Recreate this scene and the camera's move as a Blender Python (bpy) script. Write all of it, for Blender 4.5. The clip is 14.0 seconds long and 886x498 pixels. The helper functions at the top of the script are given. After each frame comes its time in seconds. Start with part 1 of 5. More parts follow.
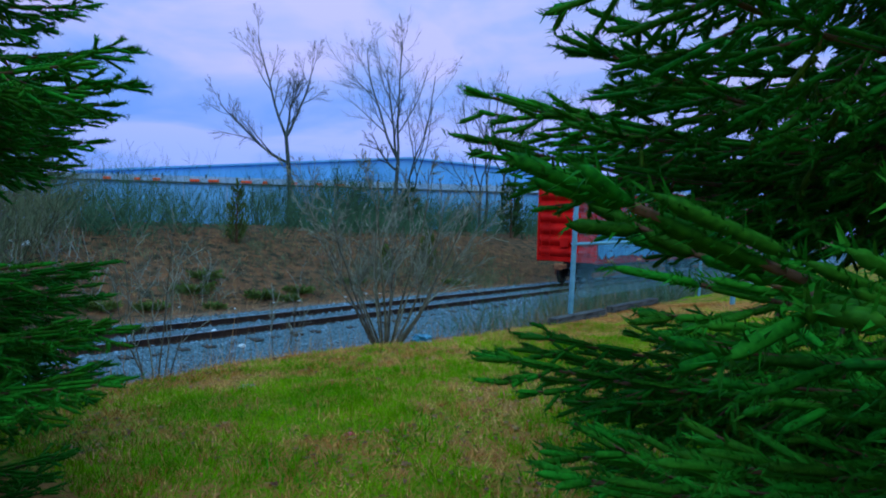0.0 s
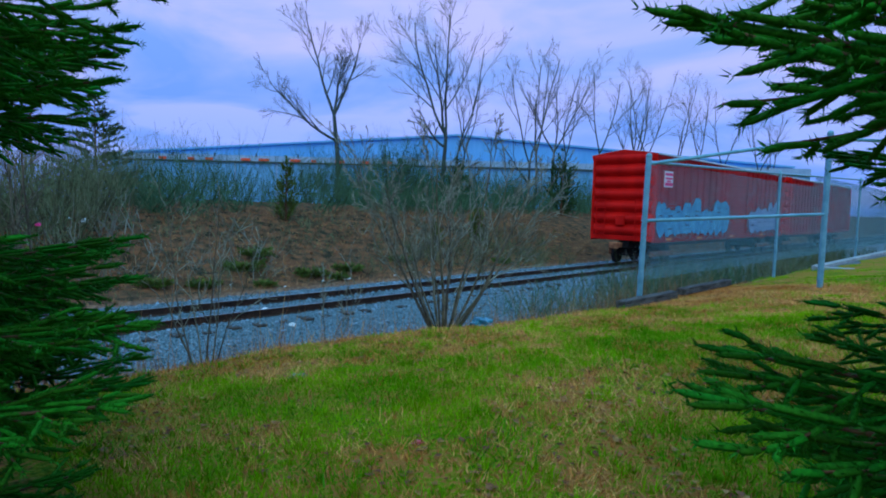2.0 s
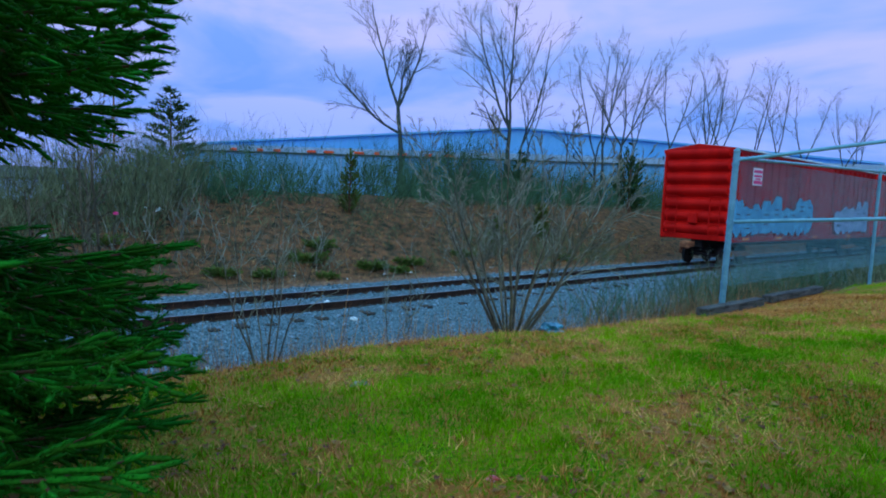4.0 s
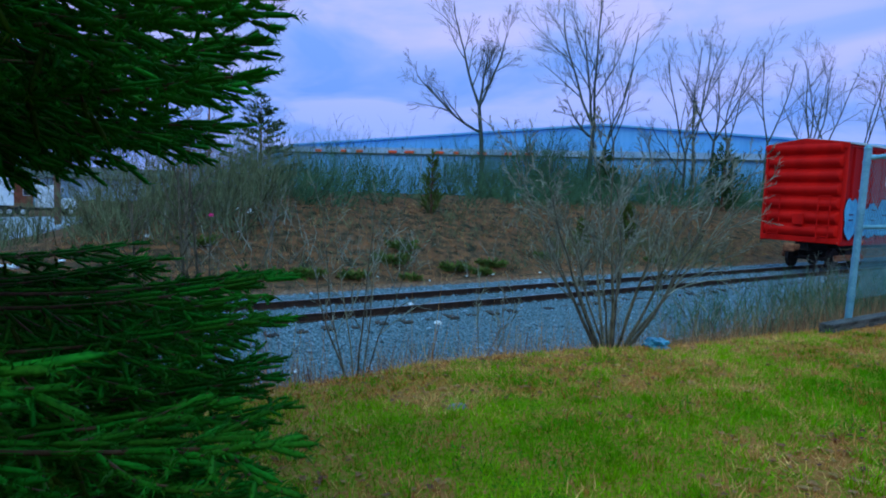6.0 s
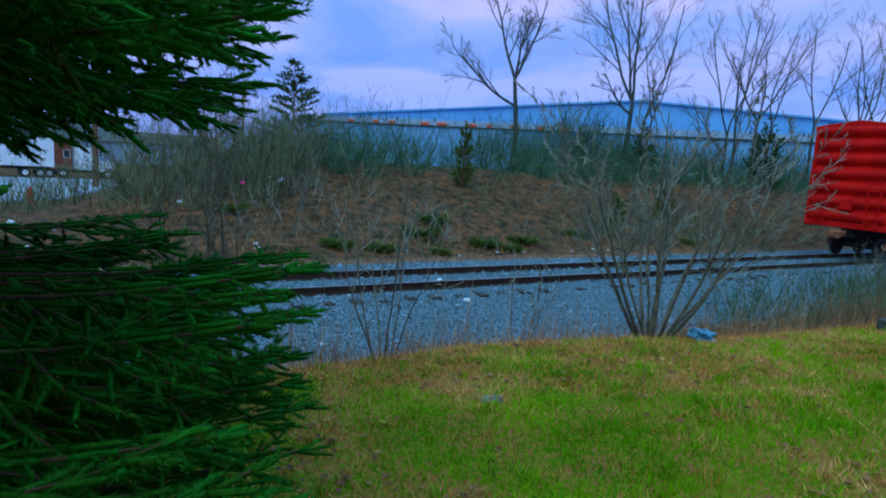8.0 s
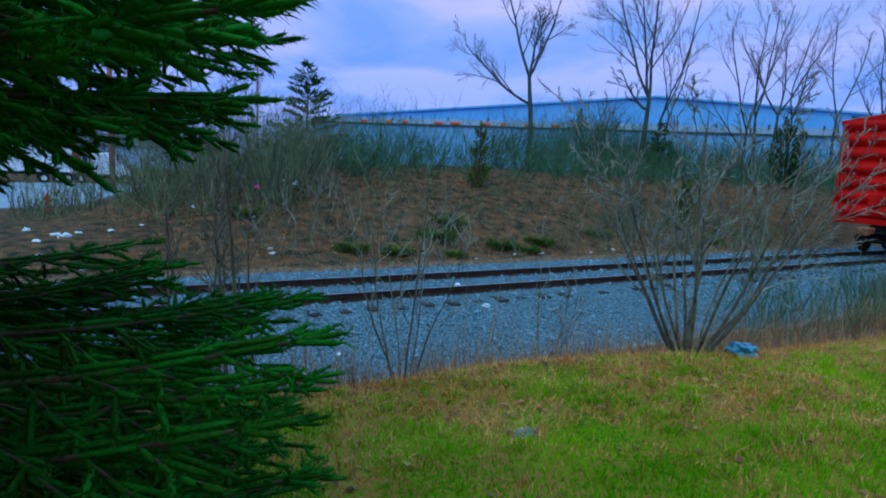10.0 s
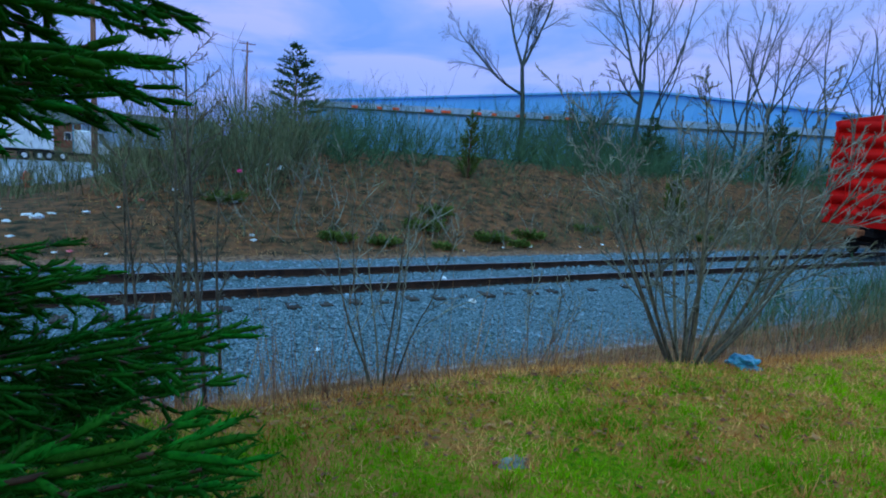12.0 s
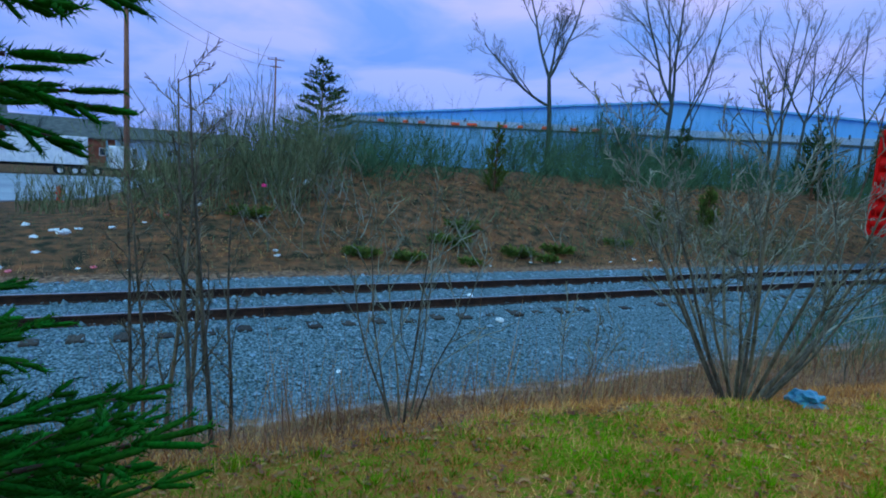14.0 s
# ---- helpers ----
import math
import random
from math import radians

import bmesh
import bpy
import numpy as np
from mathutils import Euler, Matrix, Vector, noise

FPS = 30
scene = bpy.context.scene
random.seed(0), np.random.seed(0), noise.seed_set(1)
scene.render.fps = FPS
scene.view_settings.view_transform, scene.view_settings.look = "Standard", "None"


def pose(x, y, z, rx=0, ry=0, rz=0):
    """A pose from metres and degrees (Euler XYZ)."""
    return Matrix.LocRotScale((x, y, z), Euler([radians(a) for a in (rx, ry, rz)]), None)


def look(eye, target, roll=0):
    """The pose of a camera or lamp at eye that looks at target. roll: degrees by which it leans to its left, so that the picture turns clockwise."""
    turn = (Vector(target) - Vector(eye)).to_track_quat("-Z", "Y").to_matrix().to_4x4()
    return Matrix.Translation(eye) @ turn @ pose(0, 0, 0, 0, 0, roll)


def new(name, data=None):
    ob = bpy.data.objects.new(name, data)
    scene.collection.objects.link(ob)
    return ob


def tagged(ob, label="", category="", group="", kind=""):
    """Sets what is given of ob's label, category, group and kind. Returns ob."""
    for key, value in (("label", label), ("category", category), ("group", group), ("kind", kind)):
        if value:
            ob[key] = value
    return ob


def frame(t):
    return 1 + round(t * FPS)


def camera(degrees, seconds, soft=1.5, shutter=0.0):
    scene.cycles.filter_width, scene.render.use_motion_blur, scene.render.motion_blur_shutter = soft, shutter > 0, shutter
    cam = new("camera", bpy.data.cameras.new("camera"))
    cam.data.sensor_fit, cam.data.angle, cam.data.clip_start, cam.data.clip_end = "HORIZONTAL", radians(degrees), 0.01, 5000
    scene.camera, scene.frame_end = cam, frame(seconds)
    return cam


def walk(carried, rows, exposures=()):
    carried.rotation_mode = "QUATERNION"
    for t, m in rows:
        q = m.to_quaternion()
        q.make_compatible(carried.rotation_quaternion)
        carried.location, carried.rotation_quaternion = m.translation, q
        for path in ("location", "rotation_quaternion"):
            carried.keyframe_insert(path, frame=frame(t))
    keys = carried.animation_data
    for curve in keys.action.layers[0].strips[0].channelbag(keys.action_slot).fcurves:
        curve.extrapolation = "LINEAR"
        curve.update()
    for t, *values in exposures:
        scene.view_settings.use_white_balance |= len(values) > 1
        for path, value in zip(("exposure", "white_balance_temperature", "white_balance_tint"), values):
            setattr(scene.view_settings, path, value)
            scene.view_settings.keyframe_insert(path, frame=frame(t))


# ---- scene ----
cam = camera(72.4, 14.0, soft=1.9)
PATH = [
    (0, (0.437, -12.58, 2.442), (1.975, -11.302, 2.375), 1.6),
    (0.5, (0.553, -12.404, 2.408), (2.08, -11.114, 2.34), 1.5),
    (1, (0.636, -12.286, 2.387), (2.141, -10.971, 2.304), 1.1),
    (1.5, (0.715, -12.164, 2.385), (2.188, -10.814, 2.278), 1.1),
    (2, (0.755, -12.07, 2.398), (2.19, -10.684, 2.255), 1.5),
    (2.5, (0.761, -12.028, 2.419), (2.155, -10.604, 2.241), 2.0),
    (5, (1.012, -11.539, 2.467), (2.213, -9.947, 2.308), 1.7),
    (5.5, (1.005, -11.463, 2.495), (2.145, -9.828, 2.327), 1.4),
    (6, (0.99, -11.422, 2.501), (2.073, -9.751, 2.315), 2.0),
    (6.5, (1.045, -11.34, 2.508), (2.082, -9.645, 2.285), 2.8),
    (7, (1.077, -11.288, 2.495), (2.091, -9.583, 2.241), 3.4),
    (7.5, (1.087, -11.222, 2.503), (2.094, -9.517, 2.228), 3.7),
    (10, (1.199, -10.83, 2.573), (2.158, -9.098, 2.29), 2.8),
    (10.5, (1.253, -10.751, 2.602), (2.194, -9.012, 2.302), 3.3),
    (11, (1.291, -10.685, 2.606), (2.235, -8.95, 2.294), 3.8),
    (11.5, (1.359, -10.579, 2.59), (2.326, -8.857, 2.272), 4.3),
    (12, (1.413, -10.478, 2.592), (2.407, -8.772, 2.275), 4.5),
    (12.5, (1.455, -10.386, 2.602), (2.464, -8.687, 2.291), 4.2),
    (13, (1.5, -10.294, 2.602), (2.503, -8.59, 2.301), 3.9),
    (13.5, (1.564, -10.195, 2.603), (2.533, -8.469, 2.313), 3.7),
    (14, (1.609, -10.122, 2.609), (2.528, -8.369, 2.326), 4.1),
]
walk(cam, [(t, look(eye, target, roll)) for t, eye, target, roll in PATH], [(0, 0.15), (14, 0.15)])

world = bpy.data.worlds.new("World")
scene.world = world
world.use_nodes = True


def sky_world():
    """Dusk overcast: a Nishita sky with streaked lavender cloud over blue."""
    nt = world.node_tree
    N, L = nt.nodes.new, nt.links.new
    bg = nt.nodes["Background"]
    sky = N("ShaderNodeTexSky")
    sky.sky_type, sky.sun_disc = "NISHITA", False
    sky.sun_elevation, sky.sun_rotation = radians(50), radians(231)
    gain = N("ShaderNodeVectorMath")
    gain.operation = "SCALE"
    gain.inputs[3].default_value = 0.13
    L(sky.outputs[0], gain.inputs[0])
    co = N("ShaderNodeTexCoord")
    sep = N("ShaderNodeSeparateXYZ")
    L(co.outputs["Generated"], sep.inputs[0])
    # flat cloud deck: the view direction laid onto a plane overhead
    up = N("ShaderNodeMath")
    up.operation = "ADD"
    L(sep.outputs[2], up.inputs[0])
    up.inputs[1].default_value = 0.14
    lay = N("ShaderNodeVectorMath")
    lay.operation = "DIVIDE"
    L(co.outputs["Generated"], lay.inputs[0])
    comb = N("ShaderNodeCombineXYZ")
    for i in range(3):
        L(up.outputs[0], comb.inputs[i])
    L(comb.outputs[0], lay.inputs[1])
    mp = N("ShaderNodeMapping")
    mp.inputs["Scale"].default_value = (0.62, 0.62, 0.0)
    mp.inputs["Location"].default_value = (3.1, 1.7, 0)
    L(lay.outputs[0], mp.inputs[0])
    no = N("ShaderNodeTexNoise")
    no.inputs["Scale"].default_value = 1.7
    no.inputs["Detail"].default_value = 5
    no.inputs["Roughness"].default_value = 0.52
    no.inputs["Distortion"].default_value = 0.5
    L(mp.outputs[0], no.inputs["Vector"])
    ramp = N("ShaderNodeValToRGB")
    e = ramp.color_ramp.elements
    e[0].position, e[0].color = 0.34, (0.165, 0.355, 0.97, 1)
    e[1].position, e[1].color = 0.57, (0.49, 0.53, 1.08, 1)
    m = e.new(0.45)
    m.color = (0.29, 0.43, 1.0, 1)
    L(no.outputs["Fac"], ramp.inputs[0])
    # bluer low down, brighter and paler towards the zenith
    lift = N("ShaderNodeValToRGB")
    g = lift.color_ramp.elements
    g[0].position, g[0].color = 0.0, (0.45, 0.70, 0.98, 1)
    g[1].position, g[1].color = 1.0, (0.45, 1.65, 1.4, 1)
    for pos, c in ((0.10, (0.54, 0.74, 1.0)), (0.24, (1.0, 0.98, 1.0)), (0.40, (1.1, 1.08, 1.02)), (0.55, (0.72, 1.3, 1.2))):
        q = g.new(pos)
        q.color = (*c, 1)
    L(sep.outputs[2], lift.inputs[0])
    mul = N("ShaderNodeVectorMath")
    mul.operation = "MULTIPLY"
    L(ramp.outputs[0], mul.inputs[0])
    L(lift.outputs[0], mul.inputs[1])
    mix = N("ShaderNodeMix")
    mix.data_type = "RGBA"
    mix.inputs[0].default_value = 0.88
    L(gain.outputs[0], mix.inputs[6])
    L(mul.outputs[0], mix.inputs[7])
    L(mix.outputs[2], bg.inputs[0])
    bg.inputs[1].default_value = 1.0


sky_world()
sun = new("sun", bpy.data.lights.new("sun", "SUN"))
sun.data.energy, sun.data.angle, sun.data.color = 1.0, radians(60), (0.68, 1.0, 0.72)
sun.matrix_world = look((-22, -18, 34), (0, 0, 0))


# ---- materials ----
def material(name, c1, c2, scale=4.0, rough=0.8, bump=0.2, metal=0.0, fine=40.0, island=0.0, c3=None, spec=0.3, stretch=(1, 1, 1), bump_dist=0.02):
    """Two tones mixed by noise at two scales, with a fine relief; island: how far separate pieces differ in brightness."""
    m = bpy.data.materials.new(name)
    m.use_nodes = True
    nt = m.node_tree
    N, L = nt.nodes.new, nt.links.new
    b = nt.nodes["Principled BSDF"]
    b.inputs["Roughness"].default_value, b.inputs["Metallic"].default_value = rough, metal
    b.inputs["Specular IOR Level"].default_value = spec
    co = N("ShaderNodeTexCoord")
    mp = N("ShaderNodeMapping")
    mp.inputs["Scale"].default_value = stretch
    L(co.outputs["Object"], mp.inputs[0])
    n1, n2 = N("ShaderNodeTexNoise"), N("ShaderNodeTexNoise")
    n1.inputs["Scale"].default_value, n1.inputs["Detail"].default_value = scale, 4
    n2.inputs["Scale"].default_value, n2.inputs["Detail"].default_value = fine, 3
    for n in (n1, n2):
        L(mp.outputs[0], n.inputs["Vector"])
    add = N("ShaderNodeMath")
    add.operation = "MULTIPLY_ADD"
    L(n2.outputs["Fac"], add.inputs[0])
    add.inputs[1].default_value = 0.6
    L(n1.outputs["Fac"], add.inputs[2])
    ramp = N("ShaderNodeValToRGB")
    e = ramp.color_ramp.elements
    e[0].position, e[0].color = 0.62, (*c1, 1)
    e[1].position, e[1].color = 0.98, (*c2, 1)
    if c3:
        q = e.new(0.8)
        q.color = (*c3, 1)
    L(add.outputs[0], ramp.inputs[0])
    out = ramp.outputs[0]
    if island:
        geo = N("ShaderNodeNewGeometry")
        oi = N("ShaderNodeObjectInfo")
        s = N("ShaderNodeMath")
        s.operation = "ADD"
        L(geo.outputs["Random Per Island"], s.inputs[0])
        L(oi.outputs["Random"], s.inputs[1])
        f = N("ShaderNodeMath")
        f.operation = "FRACT"
        L(s.outputs[0], f.inputs[0])
        hsv = N("ShaderNodeHueSaturation")
        mr = N("ShaderNodeMapRange")
        mr.inputs[3].default_value, mr.inputs[4].default_value = 1 - island, 1 + island
        L(f.outputs[0], mr.inputs[0])
        L(mr.outputs[0], hsv.inputs["Value"])
        hr = N("ShaderNodeMapRange")
        hr.inputs[3].default_value, hr.inputs[4].default_value = 0.5 - 0.05 * island, 0.5 + 0.05 * island
        L(f.outputs[0], hr.inputs[0])
        L(hr.outputs[0], hsv.inputs["Hue"])
        L(out, hsv.inputs["Color"])
        out = hsv.outputs[0]
    L(out, b.inputs["Base Color"])
    if bump:
        bp = N("ShaderNodeBump")
        bp.inputs["Strength"].default_value, bp.inputs["Distance"].default_value = bump, bump_dist
        L(n2.outputs["Fac"], bp.inputs["Height"])
        L(bp.outputs[0], b.inputs["Normal"])
    return m


M = {
    "needle": material("spruce_needles", (0.01, 0.088, 0.006), (0.036, 0.235, 0.017), 3, 0.6, 0, fine=160, island=0.32, spec=0.04),
    "needle_old": material("spruce_needles_inner", (0.026, 0.062, 0.004), (0.072, 0.13, 0.008), 3, 0.7, 0, island=0.4, spec=0.06),
    "spruce_bark": material("spruce_bark", (0.05, 0.026, 0.018), (0.14, 0.075, 0.05), 8, 0.9, 0.6),
    "twig": material("spruce_twig", (0.07, 0.03, 0.018), (0.16, 0.075, 0.04), 12, 0.85, 0.3),
    "bark_far": material("far_bark", (0.03, 0.045, 0.045), (0.07, 0.09, 0.085), 2, 0.9, 0.2, stretch=(2, 2, 0.5)),
    "bush": material("bush_stem", (0.06, 0.05, 0.034), (0.21, 0.175, 0.12), 9, 0.85, 0.4, stretch=(2, 2, 0.7), island=0.25),
    "brush": material("brush_stem", (0.058, 0.072, 0.034), (0.19, 0.21, 0.105), 2, 0.9, 0, island=0.45),
    "bush_tip": material("pale_bush_twig", (0.11, 0.105, 0.075), (0.32, 0.31, 0.24), 6, 0.85, 0.2, island=0.35),
    "brush_dark": material("brush_thicket", (0.028, 0.084, 0.038), (0.082, 0.175, 0.082), 2, 0.9, 0, island=0.45),
    "pale": material("pale_stalk", (0.14, 0.15, 0.12), (0.30, 0.30, 0.24), 3, 0.85, 0, island=0.3),
    "weed": material("dry_weed", (0.2, 0.075, 0.03), (0.5, 0.25, 0.13), 2, 0.9, 0, island=0.45),
    "leaf": material("dead_leaf", (0.17, 0.06, 0.022), (0.48, 0.19, 0.07), 2, 0.85, 0.2, island=0.5),
    "grass": material("grass_blade", (0.065, 0.245, 0.002), (0.29, 0.51, 0.005), 1.2, 0.8, 0, island=0.35, spec=0.03),
    "grass_dry": material("grass_dry", (0.5, 0.16, 0.03), (0.82, 0.38, 0.14), 1.2, 0.85, 0, island=0.35, spec=0.03),
    "clover": material("clover", (0.04, 0.20, 0.006), (0.10, 0.36, 0.01), 3, 0.7, 0, island=0.3, spec=0.05),
    "juniper": material("juniper_foliage", (0.038, 0.08, 0.011), (0.11, 0.16, 0.025), 3, 0.7, 0, island=0.4, spec=0.2),
    "cedar": material("cedar_foliage", (0.014, 0.05, 0.014), (0.05, 0.11, 0.03), 3, 0.7, 0, island=0.4, spec=0.2),
    "stone": material("ballast_stone", (0.045, 0.1, 0.125), (0.23, 0.35, 0.43), 8, 0.8, 0.4, island=0.35),
    "rail": material("rusty_rail", (0.022, 0.014, 0.012), (0.07, 0.035, 0.022), 5, 0.75, 0.3, metal=0.3),
    "rail_top": material("worn_rail_head", (0.20, 0.22, 0.25), (0.36, 0.38, 0.4), 5, 0.38, 0.1, metal=0.85),
    "tie": material("creosoted_tie", (0.018, 0.014, 0.012), (0.075, 0.06, 0.05), 6, 0.85, 0.5, stretch=(4, 0.6, 4), island=0.3),
    # one boxcar red in two tones: lit for the ends, shaded for the sides
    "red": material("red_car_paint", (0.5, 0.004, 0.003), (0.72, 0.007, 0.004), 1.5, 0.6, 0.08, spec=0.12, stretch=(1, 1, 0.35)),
    "red_side": material("shaded_red_paint", (0.27, 0.003, 0.005), (0.46, 0.006, 0.009), 1.0, 0.65, 0.1, spec=0.1, stretch=(1, 1, 0.25)),
    "car_roof": material("galvanised_roof", (0.36, 0.40, 0.44), (0.58, 0.62, 0.66), 1.5, 0.5, 0.1, metal=0.3),
    "dark_iron": material("dark_iron", (0.012, 0.012, 0.012), (0.05, 0.04, 0.035), 6, 0.75, 0.3, metal=0.3),
    "rust": material("rusty_iron", (0.16, 0.05, 0.025), (0.38, 0.15, 0.07), 5, 0.85, 0.4),
    "galv": material("galvanised_pipe", (0.10, 0.29, 0.38), (0.18, 0.42, 0.54), 6, 0.45, 0.1, metal=0.35, spec=0.5),
    "wire": material("galvanised_wire", (0.06, 0.18, 0.23), (0.13, 0.29, 0.35), 6, 0.5, 0, metal=0.35),
    "spray_blue": material("light_blue_spray_paint", (0.03, 0.22, 0.46), (0.1, 0.46, 0.7), 2.5, 0.6, 0),
    "spray_white": material("white_spray_paint", (0.14, 0.24, 0.46), (0.34, 0.44, 0.66), 2.5, 0.6, 0),
    "spray_dark": material("dark_spray_outline", (0.02, 0.03, 0.08), (0.05, 0.06, 0.14), 3, 0.6, 0),
    "orange": material("orange_reflector", (0.72, 0.16, 0.02), (0.9, 0.25, 0.04), 4, 0.5, 0),
    "white": material("white_paint", (0.62, 0.66, 0.72), (0.82, 0.84, 0.86), 2, 0.5, 0.05),
    "paper": material("white_litter", (0.6, 0.66, 0.72), (0.86, 0.88, 0.9), 6, 0.7, 0.2, island=0.2),
    "magenta": material("pink_foil", (0.65, 0.02, 0.16), (0.85, 0.05, 0.25), 6, 0.4, 0.2),
    "wrapper": material("red_wrapper", (0.7, 0.04, 0.05), (0.85, 0.25, 0.3), 30, 0.45, 0.2),
    "bag": material("blue_plastic_bag", (0.02, 0.16, 0.28), (0.06, 0.36, 0.5), 9, 0.35, 0.4, spec=0.5),
    "timber": material("weathered_timber", (0.02, 0.018, 0.016), (0.13, 0.12, 0.11), 5, 0.85, 0.6, stretch=(0.6, 4, 4)),
    "siding": material("blue_grey_siding", (0.1, 0.35, 0.64), (0.15, 0.42, 0.72), 0.15, 0.5, 0.0, fine=1.2, stretch=(1, 1, 0.3)),
    "roofing": material("grey_metal_roof", (0.12, 0.36, 0.62), (0.15, 0.41, 0.68), 0.1, 0.5, 0.0, fine=1.0),
    "trim_dark": material("dark_trim", (0.03, 0.05, 0.06), (0.06, 0.09, 0.1), 2, 0.6, 0),
    "asphalt": material("asphalt", (0.06, 0.075, 0.085), (0.13, 0.15, 0.165), 0.8, 0.85, 0.3, fine=60),
    "road": material("worn_road", (0.20, 0.24, 0.30), (0.33, 0.37, 0.43), 0.3, 0.8, 0.1, fine=20),
    "concrete": material("concrete", (0.22, 0.25, 0.27), (0.36, 0.4, 0.42), 3, 0.85, 0.3),
    "brick": material("brown_brick", (0.16, 0.05, 0.03), (0.3, 0.10, 0.06), 1.5, 0.85, 0),
    "shingle": material("dark_shingles", (0.06, 0.07, 0.07), (0.12, 0.13, 0.13), 1.5, 0.9, 0),
    "pole": material("utility_pole_wood", (0.13, 0.055, 0.035), (0.32, 0.15, 0.10), 3, 0.9, 0.4, stretch=(6, 6, 0.4)),
    "rubber": material("tyre_rubber", (0.01, 0.01, 0.011), (0.03, 0.03, 0.03), 5, 0.85, 0.1),
    "glass": material("dark_window_glass", (0.02, 0.03, 0.045), (0.04, 0.06, 0.08), 1, 0.12, 0, spec=0.6),
    "hydrant": material("red_hydrant_paint", (0.6, 0.02, 0.015), (0.8, 0.05, 0.03), 8, 0.5, 0.1),
    "lamp": material("orange_dock_light", (0.75, 0.07, 0.03), (0.9, 0.12, 0.04), 3, 0.5, 0),
    "rock": material("grey_flat_stone", (0.13, 0.125, 0.1), (0.26, 0.25, 0.2), 8, 0.85, 0.5),
    "paleband": material("pale_parapet", (0.22, 0.36, 0.54), (0.34, 0.47, 0.63), 0.3, 0.6, 0, fine=2),
}


# ---- mesh helpers ----
def link_mesh(name, me, mat, parent=None, label=""):
    for mm in mat if isinstance(mat, (list, tuple)) else [mat]:
        me.materials.append(mm)
    ob = new(name, me)
    if parent:
        ob.parent = parent
    if label:
        ob["label"] = label
    return ob


def part(name, bm, mat, parent=None, label="", smooth=False):
    """Links a bmesh as one mesh object, under a thing or a part where one is given."""
    me = bpy.data.meshes.new(name)
    bm.normal_update()
    bm.to_mesh(me)
    bm.free()
    if smooth:
        me.polygons.foreach_set("use_smooth", [True] * len(me.polygons))
    return link_mesh(name, me, mat, parent, label)


def thing(name, at, label, category, group="", kind=""):
    """An Empty at a thing's base, for its parts."""
    ob = new(name)
    ob.location = at
    ob.empty_display_size = 0.2
    return tagged(ob, label, category, group, kind)


def np_mesh(name, verts, faces, mat, parent=None, label="", smooth=False, index=None):
    """One mesh from arrays: verts (n, 3), faces (m, 3 or 4)."""
    verts, faces = np.asarray(verts, np.float32), np.asarray(faces, np.int32)
    me = bpy.data.meshes.new(name)
    k = faces.shape[1]
    me.vertices.add(len(verts))
    me.vertices.foreach_set("co", verts.ravel())
    me.loops.add(faces.size)
    me.loops.foreach_set("vertex_index", faces.ravel())
    me.polygons.add(len(faces))
    me.polygons.foreach_set("loop_start", np.arange(0, faces.size, k, dtype=np.int32))
    me.polygons.foreach_set("use_smooth", np.full(len(faces), smooth))
    if index is not None:
        me.polygons.foreach_set("material_index", np.asarray(index, np.int32))
    me.update(calc_edges=True)
    return link_mesh(name, me, mat, parent, label)


def add_box(bm, x0, x1, y0, y1, z0, z1, bevel=0.0, m=None):
    r = bmesh.ops.create_cube(bm, size=1)["verts"]
    for v in r:
        v.co = Vector(((x0 + x1) / 2 + v.co.x * (x1 - x0), (y0 + y1) / 2 + v.co.y * (y1 - y0), (z0 + z1) / 2 + v.co.z * (z1 - z0)))
    if bevel:
        edges = list({e for v in r for e in v.link_edges})
        r = list({v for f in bmesh.ops.bevel(bm, geom=edges, offset=bevel, segments=1, affect="EDGES")["faces"] for v in f.verts} | {v for v in r if v.is_valid})
    if m is not None:
        bmesh.ops.transform(bm, matrix=m, verts=r)
    return bm


def box(x0, x1, y0, y1, z0, z1, bevel=0.0, m=None):
    return add_box(bmesh.new(), x0, x1, y0, y1, z0, z1, bevel, m)


def add_rod(bm, a, b, r0, r1=None, sides=8):
    a, b = Vector(a), Vector(b)
    m = Matrix.Translation((a + b) / 2) @ (b - a).to_track_quat("Z", "Y").to_matrix().to_4x4()
    bmesh.ops.create_cone(bm, cap_ends=True, segments=sides, radius1=r0, radius2=r0 if r1 is None else r1, depth=(b - a).length, matrix=m)
    return bm


def rod(a, b, r0, r1=None, sides=8):
    return add_rod(bmesh.new(), a, b, r0, r1, sides)


